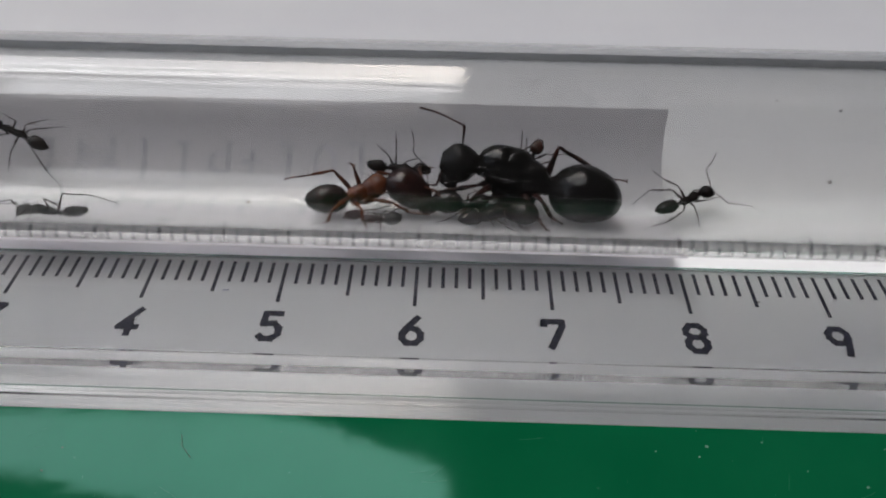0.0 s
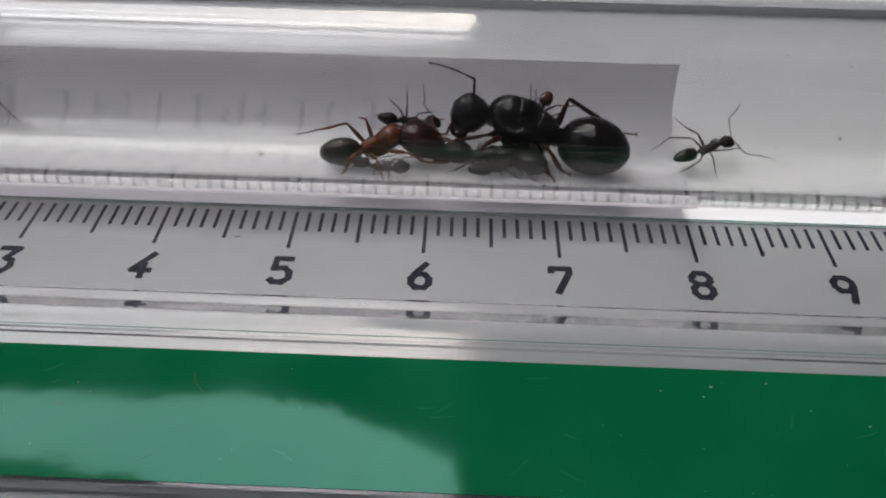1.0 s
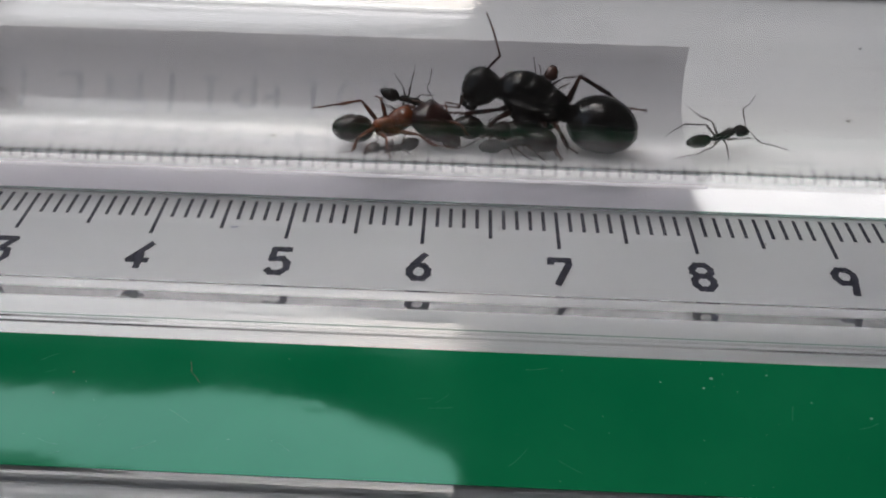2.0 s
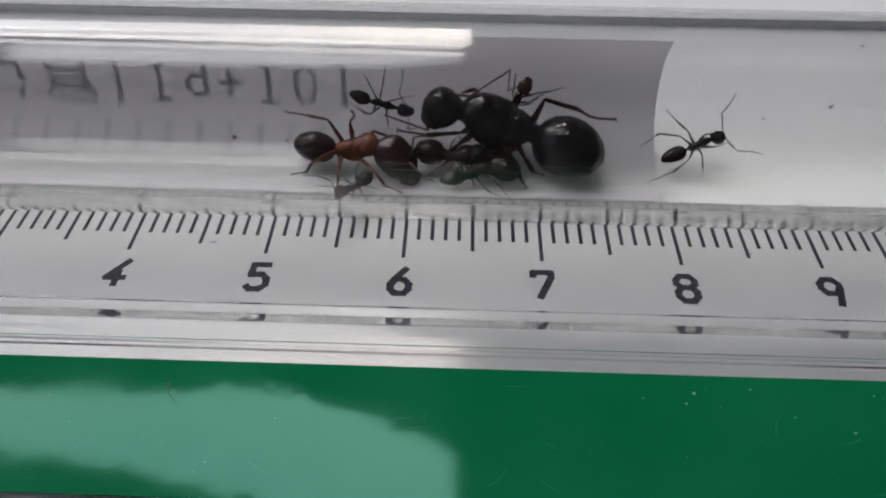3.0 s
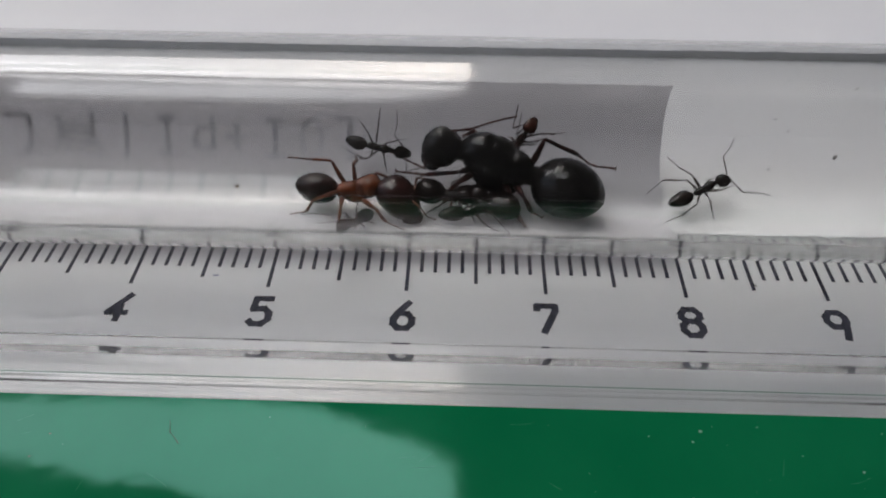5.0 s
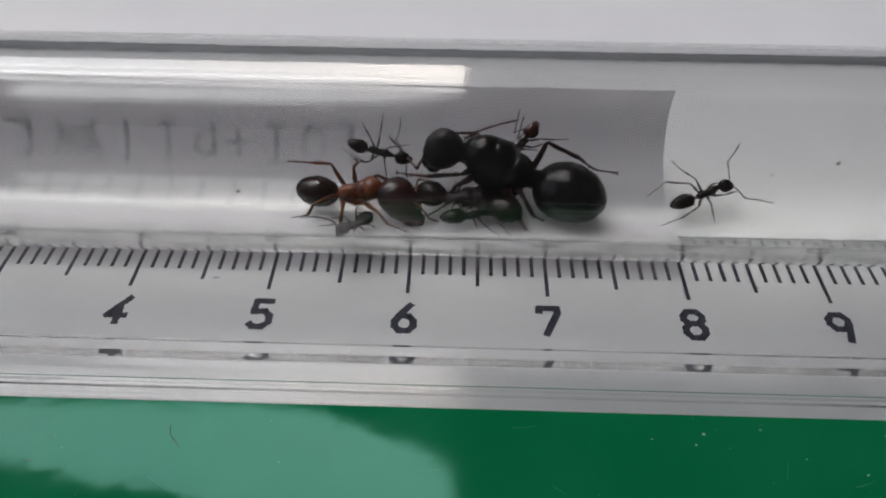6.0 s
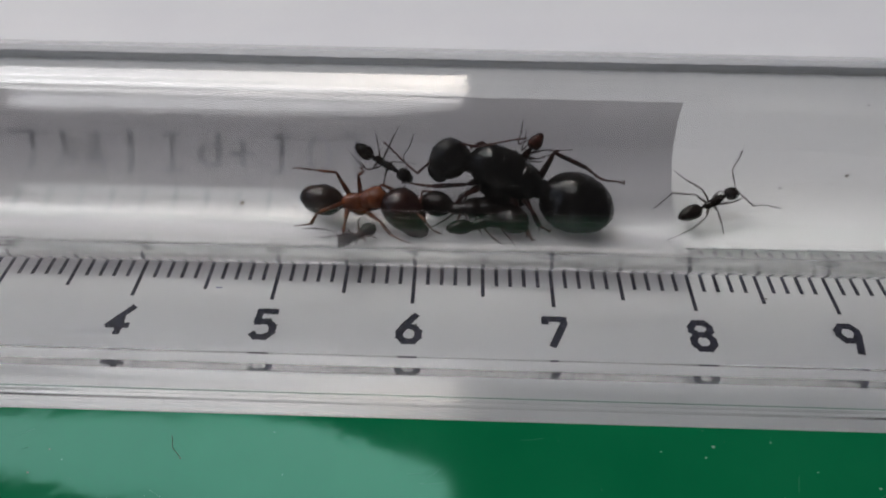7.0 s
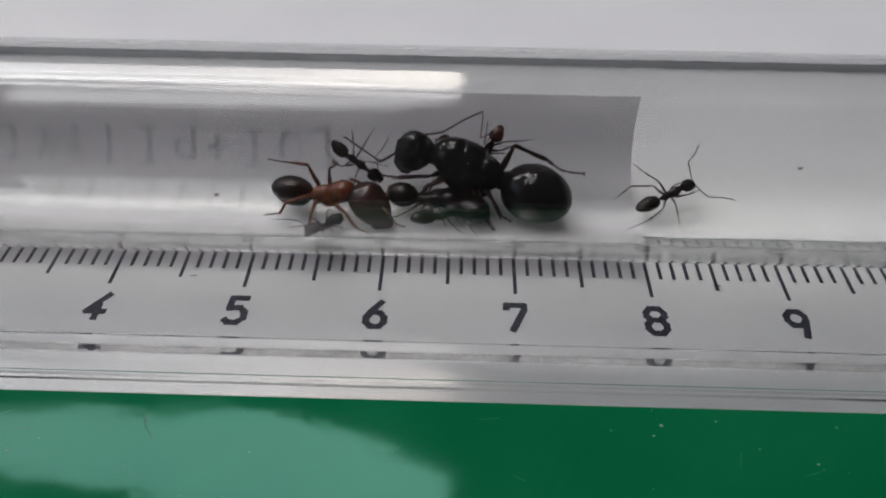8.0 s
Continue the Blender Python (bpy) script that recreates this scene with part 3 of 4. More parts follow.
def on_wall(x, phi, head):
    """The pose, about the tube's axis, of an ant standing on the inner wall: x along the tube, phi degrees up the far side, heading head degrees (0: +x, 90: up the far side)."""
    a = radians(phi)
    m = Matrix(((1, 0, 0), (0, math.cos(a), -math.sin(a)), (0, math.sin(a), math.cos(a)))).to_4x4()
    m.translation = (x, RI * math.sin(a), -RI * math.cos(a))
    return m @ pose(0, 0, 0, 0, 0, head)


# joints of every ant in millimetres, x forward and z away from the wall; hip to foot, base to tip
POSES = {
    'queen': dict(
        head=(3.86, 0.78, 2.25), thorax=[(0.43, 0.11, 2.9), (-1.78, 0.24, 2.48)], petiole=(-3.4, 0.18, 2.19), gaster=(-6.22, 0.3, 2.88),
        legs=[[(-2.92, 0.11, 2.12), (-3.09, -2.49, 3.96), (-6.03, -2.83, 1.56), (-7.44, -2.65, 0.61), (-9.22, -3.15, 0.2)],
              [(-2.08, 0.99, 2.3), (-3.36, 2.14, 3.29), (-4.43, 3.02, 2.79), (-5.31, 3.11, 2.3)],
              [(-1.55, 1.42, 2.4), (-2.82, 3.08, 3.03), (-4.33, 4.4, 3.64)],
              [(1.2, 1.48, 2.12), (1.89, 2.1, 2.43), (4.3, 3.19, 1.46), (6.56, 3.69, 0.46)],
              [(0.71, 1.53, 2.17), (1.75, 3.08, 2.69), (2.17, 4.55, 1.48)],
              [(1.18, -0.77, 1.73), (2.03, -1.55, 1.87), (2.81, -1.01, 0.59)]],
        antennae=[]),                                 # hers are keyed, see FEELER_ROWS
    'major': dict(
        head=(3.0, -0.72, 1.57), thorax=[(0.43, 0.11, 1.5), (-0.97, -0.3, 1.3)], petiole=(-1.58, -0.55, 1.11), gaster=(-3.45, -0.43, 1.3),
        legs=[[(-1.37, 0.34, 1.02), (-2.61, 1.35, 2.75), (-4.39, 2.02, 1.85), (-6.55, 2.53, 1.12)],
              [(-0.77, 0.78, 1.07), (-1.0, 1.62, 2.35), (-0.96, 2.74, 1.57), (-1.34, 3.34, 1.26)],
              [(0.46, 0.95, 1.08), (0.84, 1.32, 1.96), (1.93, 1.49, 1.15), (2.46, 1.26, 0.38)],
              [(-1.62, -0.6, 1.5), (-3.1, -2.5, 2.4), (-3.6, -2.95, 1.4), (-4.85, -3.05, 0.85)],
              [(-1.39, -0.86, 1.05), (-0.92, -2.74, 2.37), (-0.93, -3.52, 1.81), (-0.78, -4.51, 2.03)],
              [(0.13, -0.87, 1.07), (1.59, -2.33, 2.07), (2.64, -3.43, 1.94), (4.0, -3.9, 1.96)]],
        antennae=[[(4.23, -1.71, 2.58), (4.99, -2.16, 2.68), (5.46, -2.15, 1.52), (6.02, -1.93, 0.88)], [(3.65, 0.24, 2.41), (4.08, 1.03, 2.24), (4.61, 1.64, 1.53), (5.49, 2.15, 0.7)]]),
    'w_top': dict(
        head=(1.78, 0.02, 0.91), thorax=[(0.38, 0.0, 0.9), (-0.54, 0.01, 0.8)], petiole=(-0.94, -0.1, 0.7), gaster=(-1.9, 0.01, 0.81),
        legs=[[(-0.5, 0.14, 0.6), (-1.01, 0.83, 1.31), (-2.14, 1.92, 0.65)],
              [(-0.4, 0.26, 0.6), (-0.39, 1.31, 1.38), (-0.67, 3.09, 1.06)],
              [(0.24, 0.23, 0.6), (0.6, 0.56, 1.22), (1.99, 1.29, 0.26)],
              [(-0.57, -0.2, 0.6), (-0.57, -0.96, 1.06), (-1.35, -1.2, 0.67), (-3.05, -0.61, 0.2)],
              [(-0.1, -0.23, 0.61), (-0.85, -1.17, 1.08), (-2.04, -0.84, 0.21)],
              [(0.38, -0.35, 0.61), (0.56, -0.85, 0.88), (0.97, -1.85, 0.54)]],
        antennae=[[(1.72, 0.37, 1.2), (0.91, 1.3, 1.41), (0.94, 2.08, 1.21), (0.71, 3.19, 1.3)], [(2.1, -0.13, 1.03), (2.48, -1.4, 1.14), (3.11, -1.05, 0.75), (3.67, -0.76, 0.49)]]),
    'w_right': dict(
        head=(1.58, -0.05, 0.94), thorax=[(0.37, 0.02, 0.9), (-0.45, -0.02, 0.8)], petiole=(-0.83, 0.02, 0.71), gaster=(-2.28, -0.03, 0.89),
        legs=[[(-0.42, 0.19, 0.6), (-1.28, 1.0, 1.61), (-2.4, 2.07, 0.86), (-4.02, 1.79, 0.2)],
              [(-0.25, 0.12, 0.61), (-0.59, 1.19, 1.57), (-0.81, 2.43, 1.02), (-1.05, 3.64, 0.9)],
              [(0.36, 0.38, 0.62), (0.66, 0.52, 1.05), (1.67, 0.47, 0.4)],
              [(-0.66, -0.28, 0.62), (-1.4, -0.92, 0.98), (-3.03, -1.31, 0.92), (-5.31, -1.37, 1.26)],
              [(-0.1, -0.15, 0.61), (-0.25, -0.91, 0.88), (-1.06, -2.69, 0.91)],
              [(0.18, -0.28, 0.61), (1.26, -0.67, 0.7), (2.61, -0.62, 0.22)]],
        antennae=[[(1.86, 0.07, 1.27), (2.32, 1.52, 1.88), (3.22, 1.93, 1.85), (3.98, 2.49, 1.99)], [(1.82, -0.42, 1.11), (2.36, -1.69, 0.93), (3.55, -2.08, 0.51), (4.4, -2.71, 0.34)]]),
    'w_low': dict(
        head=(1.76, 0.07, 0.84), thorax=[(0.44, -0.02, 0.61), (-0.3, 0.11, 0.6)], petiole=(-0.85, 0.09, 0.6), gaster=(-1.49, 0.16, 0.86),
        legs=[[(-0.7, -0.22, 0.54), (-1.42, -0.66, 1.44), (-3.15, -1.39, 1.36)],
              [(-0.25, -0.44, 0.51), (-0.45, -1.03, 1.06), (-1.11, -2.41, 0.52)],
              [(-0.54, -0.32, 0.53), (0.27, -0.35, 1.0), (-1.23, -1.64, 0.45)],
              [(-0.59, 0.24, 0.51), (-0.68, 0.91, 0.51), (-0.85, 1.43, 0.2)],
              [(0.09, 0.15, 0.5), (0.82, 0.59, 0.59), (1.05, 0.46, 0.3)],
              [(-0.23, 0.25, 0.51), (0.46, 0.94, 0.55), (0.37, 1.03, 0.24)]],
        antennae=[[(1.9, -0.01, 1.18), (0.3, -1.9, 0.92), (-0.13, -3.44, 0.79), (-0.05, -4.68, 0.59)], [(2.52, 0.34, 1.43), (1.27, -1.05, 0.85), (0.86, -1.92, 0.5), (0.74, -2.6, 0.31)]]),
    'w_back': dict(
        head=(1.64, 0.02, 1.63), thorax=[(0.42, 0.09, 1.32), (-0.33, 0.04, 1.2)], petiole=(-0.84, -0.03, 1.06), gaster=(-1.62, -0.02, 1.21),
        legs=[[(0.74, -0.16, 1.04), (1.49, -0.95, 1.49), (2.0, -1.97, 0.89), (2.65, -2.84, 0.32)],
              [(0.25, -0.17, 1.0), (0.6, -0.86, 1.21), (1.46, -1.69, 0.23)],
              [(-0.05, -0.08, 1.0), (0.15, -0.45, 1.2), (0.56, -1.32, 0.2)],
              [(-0.05, 0.42, 1.0), (0.12, 0.66, 1.22), (0.02, 0.9, 0.21)],
              [(-0.25, 0.32, 1.01), (-0.42, 0.73, 1.2), (-0.58, 1.09, 0.2)],
              [(-0.5, 0.33, 1.01), (-0.71, 0.83, 1.21), (-1.02, 1.12, 0.21)]],
        antennae=[[(1.68, 0.47, 2.13), (0.78, 1.08, 1.63), (1.58, 1.32, 1.38), (2.64, 1.72, 1.39)], [(2.0, 0.44, 2.25), (0.47, 0.58, 1.65), (1.32, 0.79, 1.23), (2.26, 1.11, 1.18)]]),
    'dark_1': dict(
        head=(1.12, 0.18, 1.2), thorax=[(0.26, 0.02, 1.1), (-0.35, 0.04, 1.0)], petiole=(-0.76, 0.12, 1.0), gaster=(-1.9, 0.24, 1.11),
        legs=[[(-0.02, 0.34, 1.01), (0.44, 1.15, 1.73), (0.19, 2.54, 0.74)],
              [(-0.24, 0.33, 1.01), (-0.28, 0.83, 1.57), (0.08, 2.04, 0.87)],
              [(-0.45, 0.31, 1.01), (-0.91, 0.54, 1.43), (-0.68, 0.14, 0.21)],
              [(-0.33, -0.35, 1.01), (-0.99, -1.32, 1.16), (-1.81, -1.96, 0.92), (-2.61, -2.0, 0.49)],
              [(0.02, -0.32, 1.01), (-0.13, -1.25, 1.15), (-0.56, -1.37, 0.34)],
              [(0.28, -0.31, 1.01), (0.73, -1.19, 1.14), (0.97, -1.25, 0.33)]],
        antennae=[[(1.55, 0.16, 1.61), (2.14, 0.59, 1.53), (2.51, 0.41, 1.01), (2.72, 0.19, 0.5)], [(1.49, -0.15, 1.4), (2.02, -0.46, 1.43), (2.31, -0.61, 0.84), (2.25, -0.96, 0.49)]]),
    'dark_2': dict(
        head=(1.01, -0.1, 1.01), thorax=[(0.19, -0.1, 0.9), (-0.35, -0.11, 0.81)], petiole=(-0.72, 0.03, 0.71), gaster=(-1.76, 0.06, 0.85),
        legs=[[(-0.04, 0.31, 0.7), (-0.3, 0.94, 1.25), (-0.49, 1.12, 0.34)],
              [(0.26, 0.31, 0.71), (0.17, 0.91, 1.28), (-0.16, 1.49, 0.42)],
              [(0.55, 0.31, 0.73), (0.86, 0.56, 1.28), (1.32, 0.55, 0.6)],
              [(0.02, -0.33, 0.7), (-0.26, -1.92, 1.11), (0.02, -2.74, 0.9), (0.47, -3.23, 0.78)],
              [(0.38, -0.2, 0.7), (0.93, -1.33, 1.05), (1.06, -2.59, 0.78), (0.9, -4.1, 1.09)],
              [(-0.36, -0.31, 0.72), (-0.42, -0.89, 0.58), (-0.45, -1.24, 0.34)]],
        antennae=[[(1.2, -0.26, 1.31), (1.85, 0.2, 1.31), (2.23, -0.05, 1.0), (2.45, -0.4, 0.56)], [(1.0, -0.63, 1.2), (1.37, -0.87, 1.0), (1.5, -1.37, 0.73), (1.59, -1.78, 0.36)]]),
    'dark_3': dict(
        head=(0.74, 0.47, 1.2), thorax=[(0.24, 0.01, 1.2), (-0.31, -0.05, 1.2)], petiole=(-0.69, 0.01, 1.11), gaster=(-1.72, 0.46, 1.34),
        legs=[[(-0.02, 0.04, 1.0), (-0.18, 1.32, 1.56), (-0.06, 1.6, 0.47)],
              [(-0.23, 0.05, 1.0), (-0.67, 1.36, 1.63), (-0.91, 1.52, 0.56)],
              [(-0.46, -0.07, 1.0), (-2.11, -0.26, 1.65), (-2.88, 0.22, 1.01), (-4.02, 1.18, 0.9)],
              [(0.12, -0.43, 1.01), (0.49, -0.64, 1.56), (1.25, -1.68, 0.66)],
              [(-0.1, -0.5, 1.01), (-0.0, -0.91, 1.57), (0.22, -2.13, 0.64)],
              [(-0.31, -0.36, 1.0), (-0.65, -0.8, 1.52), (-0.78, -2.13, 0.5)]],
        antennae=[[(0.99, 0.77, 1.6), (1.6, 0.71, 1.5), (1.87, 0.94, 1.0), (1.91, 1.24, 0.51)], [(0.92, 0.91, 1.51), (1.1, 1.47, 1.47), (1.37, 1.7, 0.87), (1.49, 2.02, 0.51)]]),
    'w_out_2': dict(
        head=(1.75, 0.0, 0.8), thorax=[(0.6, 0.0, 0.95), (-0.35, 0.0, 0.75)], petiole=(-0.95, 0.0, 0.6), gaster=(-2.15, 0.0, 0.8),
        legs=[[(-0.6, -0.25, 0.6), (-0.75, -0.8, 2.1), (-2.6, -1.3, 2.0), (-4.6, -1.8, 1.3)],
              [(-0.5, 0.25, 0.6), (-0.2, 0.8, 1.9), (-1.5, 1.5, 1.6), (-2.6, 1.9, 0.9)],
              [(0.2, -0.25, 0.6), (0.5, -0.9, 0.9), (0.9, -1.4, 0.25)],
              [(0.2, 0.25, 0.6), (0.5, 1.0, 1.1), (0.4, 2.0, 0.4)],
              [(-0.1, -0.25, 0.6), (-0.2, -1.0, 0.8), (-0.3, -1.5, 0.3)],
              [(0.7, 0.25, 0.6), (1.1, 0.9, 1.0), (1.6, 1.7, 0.4)]],
        antennae=[[(1.9, -0.2, 1.2), (2.7, -0.6, 1.3), (3.6, -1.0, 1.1), (4.5, -1.4, 1.0)], [(1.9, 0.2, 1.2), (2.3, 0.7, 1.7), (2.9, 1.0, 1.6), (3.6, 1.2, 1.4)]]),
    'w_out_1': dict(
        head=(1.79, 0.09, 0.74), thorax=[(0.67, 0.01, 0.71), (-0.3, 0.0, 0.6)], petiole=(-0.83, 0.06, 0.61), gaster=(-2.07, 0.07, 0.78),
        legs=[[(-0.44, -0.23, 0.5), (-0.71, -1.14, 1.15), (-1.77, -2.09, 0.31)],
              [(-0.65, -0.22, 0.5), (-1.16, -0.87, 1.01), (-2.26, -1.52, 0.51), (-3.21, -2.1, 0.22)],
              [(0.4, -0.12, 0.51), (0.16, -1.02, 1.09), (1.38, -0.93, 0.37)],
              [(-0.78, 0.1, 0.51), (-1.83, 0.66, 1.08), (-3.95, 1.8, 1.51), (-5.74, 2.31, 2.18)],
              [(-0.22, 0.21, 0.5), (-0.49, 1.55, 1.24), (-0.84, 3.16, 1.1)],
              [(0.63, 0.44, 0.5), (0.95, 0.79, 0.81), (1.58, 1.69, 0.26)]],
        antennae=[[(1.98, -0.09, 1.08), (2.65, -0.23, 1.17), (3.43, -0.66, 0.97), (3.89, -1.23, 0.97)], [(1.88, 0.28, 1.03), (2.48, 1.02, 0.9), (3.27, 1.16, 0.61), (4.02, 1.39, 0.32)]]),
}


def spread(pts, k=1.0):
    return [Vector(p) * MM * k for p in pts]


def ant(name, label, key, mats, sizes, leg, feeler, head_axis=None, tip=None):
    """mats: head, thorax, gaster, legs; sizes in mm: half sizes of head, fore and hind thorax, petiole, gaster; leg, feeler: thickness."""
    p = POSES[key]
    tip = tip or mats[3]
    root = empty(name)
    tagged(root, label, "ant", "ants in the test tube")
    hc, gc, pc = Vector(p["head"]), Vector(p["gaster"]), Vector(p["petiole"])
    t1, t2 = (Vector(q) for q in p["thorax"])
    rh, r1, r2, rp, rg = sizes
    big = rh[0] > 1.5

    def e(c, r, ax, **k):
        return ellipsoid(bmesh.new(), c * MM, [q * MM for q in r], ax, **k)

    ha = Vector(head_axis) if head_axis else (hc - t1) + Vector((0, 0, -0.35 * (hc - t1).length))
    ha.normalize()
    hy = Vector((0, 0, 1)).cross(ha).normalized()
    hz = ha.cross(hy)
    bm = e(hc, rh, ha, taper=0.12, square=0.3, flat=0.15)
    for q in (1, -1):                              # rounded hind corners and the lip in front
        ellipsoid(bm, (hc - ha * rh[0] * 0.34 + hy * q * rh[1] * 0.36 - hz * rh[2] * 0.06) * MM, [rh[0] * 0.6 * MM, rh[1] * 0.6 * MM, rh[2] * 0.84 * MM], ha)
    ellipsoid(bm, (hc + ha * rh[0] * 0.8 - hz * rh[2] * 0.2) * MM, [rh[0] * 0.3 * MM, rh[1] * 0.42 * MM, rh[2] * 0.4 * MM], ha, square=0.3)
    hd = part("head", bm, mats[0], root)
    for q in (1, -1):
        ec = hc + hy * q * rh[1] * 0.86 + hz * rh[2] * 0.42 + ha * rh[0] * 0.02
        part("eye", e(ec, [rh[1] * 0.2, rh[1] * 0.13, rh[1] * 0.17], ha, u=14, v=10), EYE, hd)
        base = hc + ha * rh[0] * 0.86 + hy * q * rh[1] * 0.46 - hz * rh[2] * 0.32
        end = hc + ha * rh[0] * 1.34 + hy * q * rh[1] * 0.08 - hz * rh[2] * 0.5
        bm = ellipsoid(bmesh.new(), (base + end) * 0.5 * MM, [(end - base).length * 0.62 * MM, rh[1] * 0.24 * MM, rh[2] * 0.16 * MM], end - base, taper=0.35)
        for k in range(3):
            at = base.lerp(end, 0.55 + 0.2 * k)
            tube_piece(bm, at * MM, (at - hy * q * rh[1] * 0.2 + ha * rh[0] * 0.05) * MM, rh[1] * 0.06 * MM, rh[1] * 0.02 * MM, 6)
        part("mandible", bm, mats[0], hd)
    ax = t1 - t2
    bm = bmesh.new()
    ellipsoid(bm, t1 * MM, [q * MM for q in r1], ax + Vector((0, 0, 0.1)), taper=0.1, square=0.12)
    ellipsoid(bm, t2 * MM, [q * MM for q in r2], ax, taper=-0.08, square=0.2)
    tube_piece(bm, t1 * MM, (t1 + (hc - t1) * 0.75) * MM, r1[1] * 0.6 * MM, r1[1] * 0.38 * MM, 12)
    tube_piece(bm, t2 * MM, (pc + (gc - pc) * 0.2) * MM, r2[1] * 0.5 * MM, rp[1] * 0.45 * MM, 12)
    ellipsoid(bm, (t1 + t2) * 0.5 * MM, [(t1 - t2).length * 0.5 * MM, min(r1[1], r2[1]) * 0.86 * MM, min(r1[2], r2[2]) * 0.86 * MM], ax)
    if key == "queen":
        for c, r, square in (((t1 * 0.62 + t2 * 0.38) + Vector((0, -0.1, 0.35)), (1.75, 1.7, 1.5), 0.15),       # back plate
                             ((t1 * 0.1 + t2 * 0.9) + Vector((-0.15, -0.1, 0.8)), (0.62, 1.15, 0.95), 0.2),     # shield behind it
                             ((t1 * -0.22 + t2 * 1.22) + Vector((-0.1, -0.05, 0.1)), (0.7, 1.05, 1.2), 0.25),   # sloping rear
                             (t1 * 0.5 + t2 * 0.5 + Vector((-0.1, 1.25, -0.85)), (2.1, 1.1, 1.0), 0.2),             # flank
                             (t1 * 0.8 + t2 * 0.2 + Vector((0.1, 1.05, -0.3)), (0.95, 0.7, 1.0), 0.2),
                             (t1 + Vector((1.6, 0.05, -0.7)), (0.6, 1.0, 0.8), 0.1)):                           # collar
            ellipsoid(bm, c * MM, [q * MM for q in r], ax, square=square)
    if key == "major":
        ellipsoid(bm, (t1 + Vector((0.25, 0, 0.25))) * MM, [q * MM for q in (0.85, 0.98, 0.85)], ax + Vector((0, 0, -0.5)), square=0.15)
        ellipsoid(bm, (t2 + Vector((-0.15, 0, -0.15))) * MM, [q * MM for q in (0.62, 0.66, 0.95)], ax + Vector((0, 0, 0.6)), square=0.2)
        ellipsoid(bm, (t1 * 0.45 + t2 * 0.55 + Vector((0, -0.35, -0.45))) * MM, [q * MM for q in (0.85, 0.6, 0.6)], ax)
    for joints in p["legs"]:                       # hips
        hip = Vector(joints[0])
        k = min(1.0, max(0.0, (hip - t2).dot(ax) / ax.length_squared))
        root_at = t2 + ax * k + Vector((0, 0, -0.35 * r2[2]))
        end = hip + (hip - root_at) * 0.2
        tube_piece(bm, root_at * MM, end * MM, leg * (2.9 if big else 2.2) * MM, leg * 1.5 * MM, 12)
    bmesh.ops.recalc_face_normals(bm, faces=bm.faces)
    part("thorax", bm, mats[1], root)
    part("petiole", e(pc, rp, ax, square=0.15), mats[1], root)
    bm = e(gc, rg, pc - gc, taper=-0.06 if rg[0] > 1.2 else -0.24, bands=5 if big else 4)
    back = (gc - pc).normalized()
    ellipsoid(bm, (gc + back * rg[0] * 0.93) * MM, [rg[0] * 0.09 * MM, rg[1] * 0.17 * MM, rg[2] * 0.17 * MM], back, taper=0.5, u=14, v=10)
    part("gaster", bm, mats[2], root)
    for joints in p["legs"]:
        leg_of(joints, leg * MM, mats[3], tip, root)
    for joints in p["antennae"]:
        base = hc + ha * rh[0] * 0.45 + hy * math.copysign(rh[1] * 0.3, (Vector(joints[0]) - hc).dot(hy)) + hz * rh[2] * 0.75
        pts = spread([base] + [Vector(q) for q in joints[1:]])
        part("antenna", tube_piece(bmesh.new(), pts[0], pts[1], feeler * 1.35 * MM, sides=8, form=CLUB), mats[3], hd)
        part("antenna_whip", beads(pts[1:], feeler * 1.15 * MM, feeler * 1.1 * MM, 10), tip, hd)
    return root


SCRATCH = varied(shader("pale_scratch", (0.05, 0.22, 0.13), 0.5), (0.03, 0.19, 0.1), (0.08, 0.26, 0.16), 2000)
bm = bmesh.new()
for k in range(26):
    x, y, a, n = rnd.uniform(-0.035, 0.045), rnd.uniform(-0.0212, -0.0138), rnd.uniform(-0.6, 0.6) + (1.5 if k % 5 == 0 else 0), rnd.uniform(0.4, 1.6) * MM
    bend = rnd.uniform(-0.3, 0.3)
    last = None
    for i in range(6):
        p = Vector((x + n * i / 5 * math.cos(a), max(-0.0215, min(-0.0135, y + n * i / 5 * math.sin(a) + bend * n * (i / 5) ** 2)), GREEN_TOP))
        if last:
            tube_piece(bm, last, p, 0.008 * MM, 0.008 * MM, 5)
        last = p
tagged(part("fine_scratches", bm, SCRATCH, ruler), kind="stuff")
part("hair", limb(hair, [0.016 * MM] * len(hair)), DIRT, ruler, "short dark hair lying on the green band")
ANTS = {}
B4 = (DULL_BLACK, BLACK_SHELL, BLACK_SHELL, LEG_RED)
D4 = (DARK_SHELL, DARK_SHELL, DARK_SHELL, LEG_BLACK)
R4 = (MAROON_SHELL, RED_SHELL, BROWN_SHELL, LEG_ORANGE)
M4 = (MAROON_SHELL, MAROON_SHELL, DARK_SHELL, LEG_RED)
S_MID = ((0.9, 0.8, 0.62), (0.75, 0.52, 0.55), (0.68, 0.48, 0.5), (0.18, 0.3, 0.42), (1.25, 1.08, 1.0))
S_SMALL = ((0.62, 0.54, 0.45), (0.52, 0.34, 0.37), (0.48, 0.31, 0.34), (0.13, 0.2, 0.3), (0.86, 0.55, 0.52))
ANTS["queen"] = ant("queen_ant", "large glossy black queen ant with a swollen abdomen", "queen", B4,
                    ((1.62, 1.52, 1.45), (2.15, 1.78, 1.72), (1.6, 1.5, 1.55), (0.4, 0.85, 1.05), (2.85, 2.4, 2.35)), 0.26, 0.11, (0.36, 0.86, -0.34), TIP_RED)
FEELERS = []
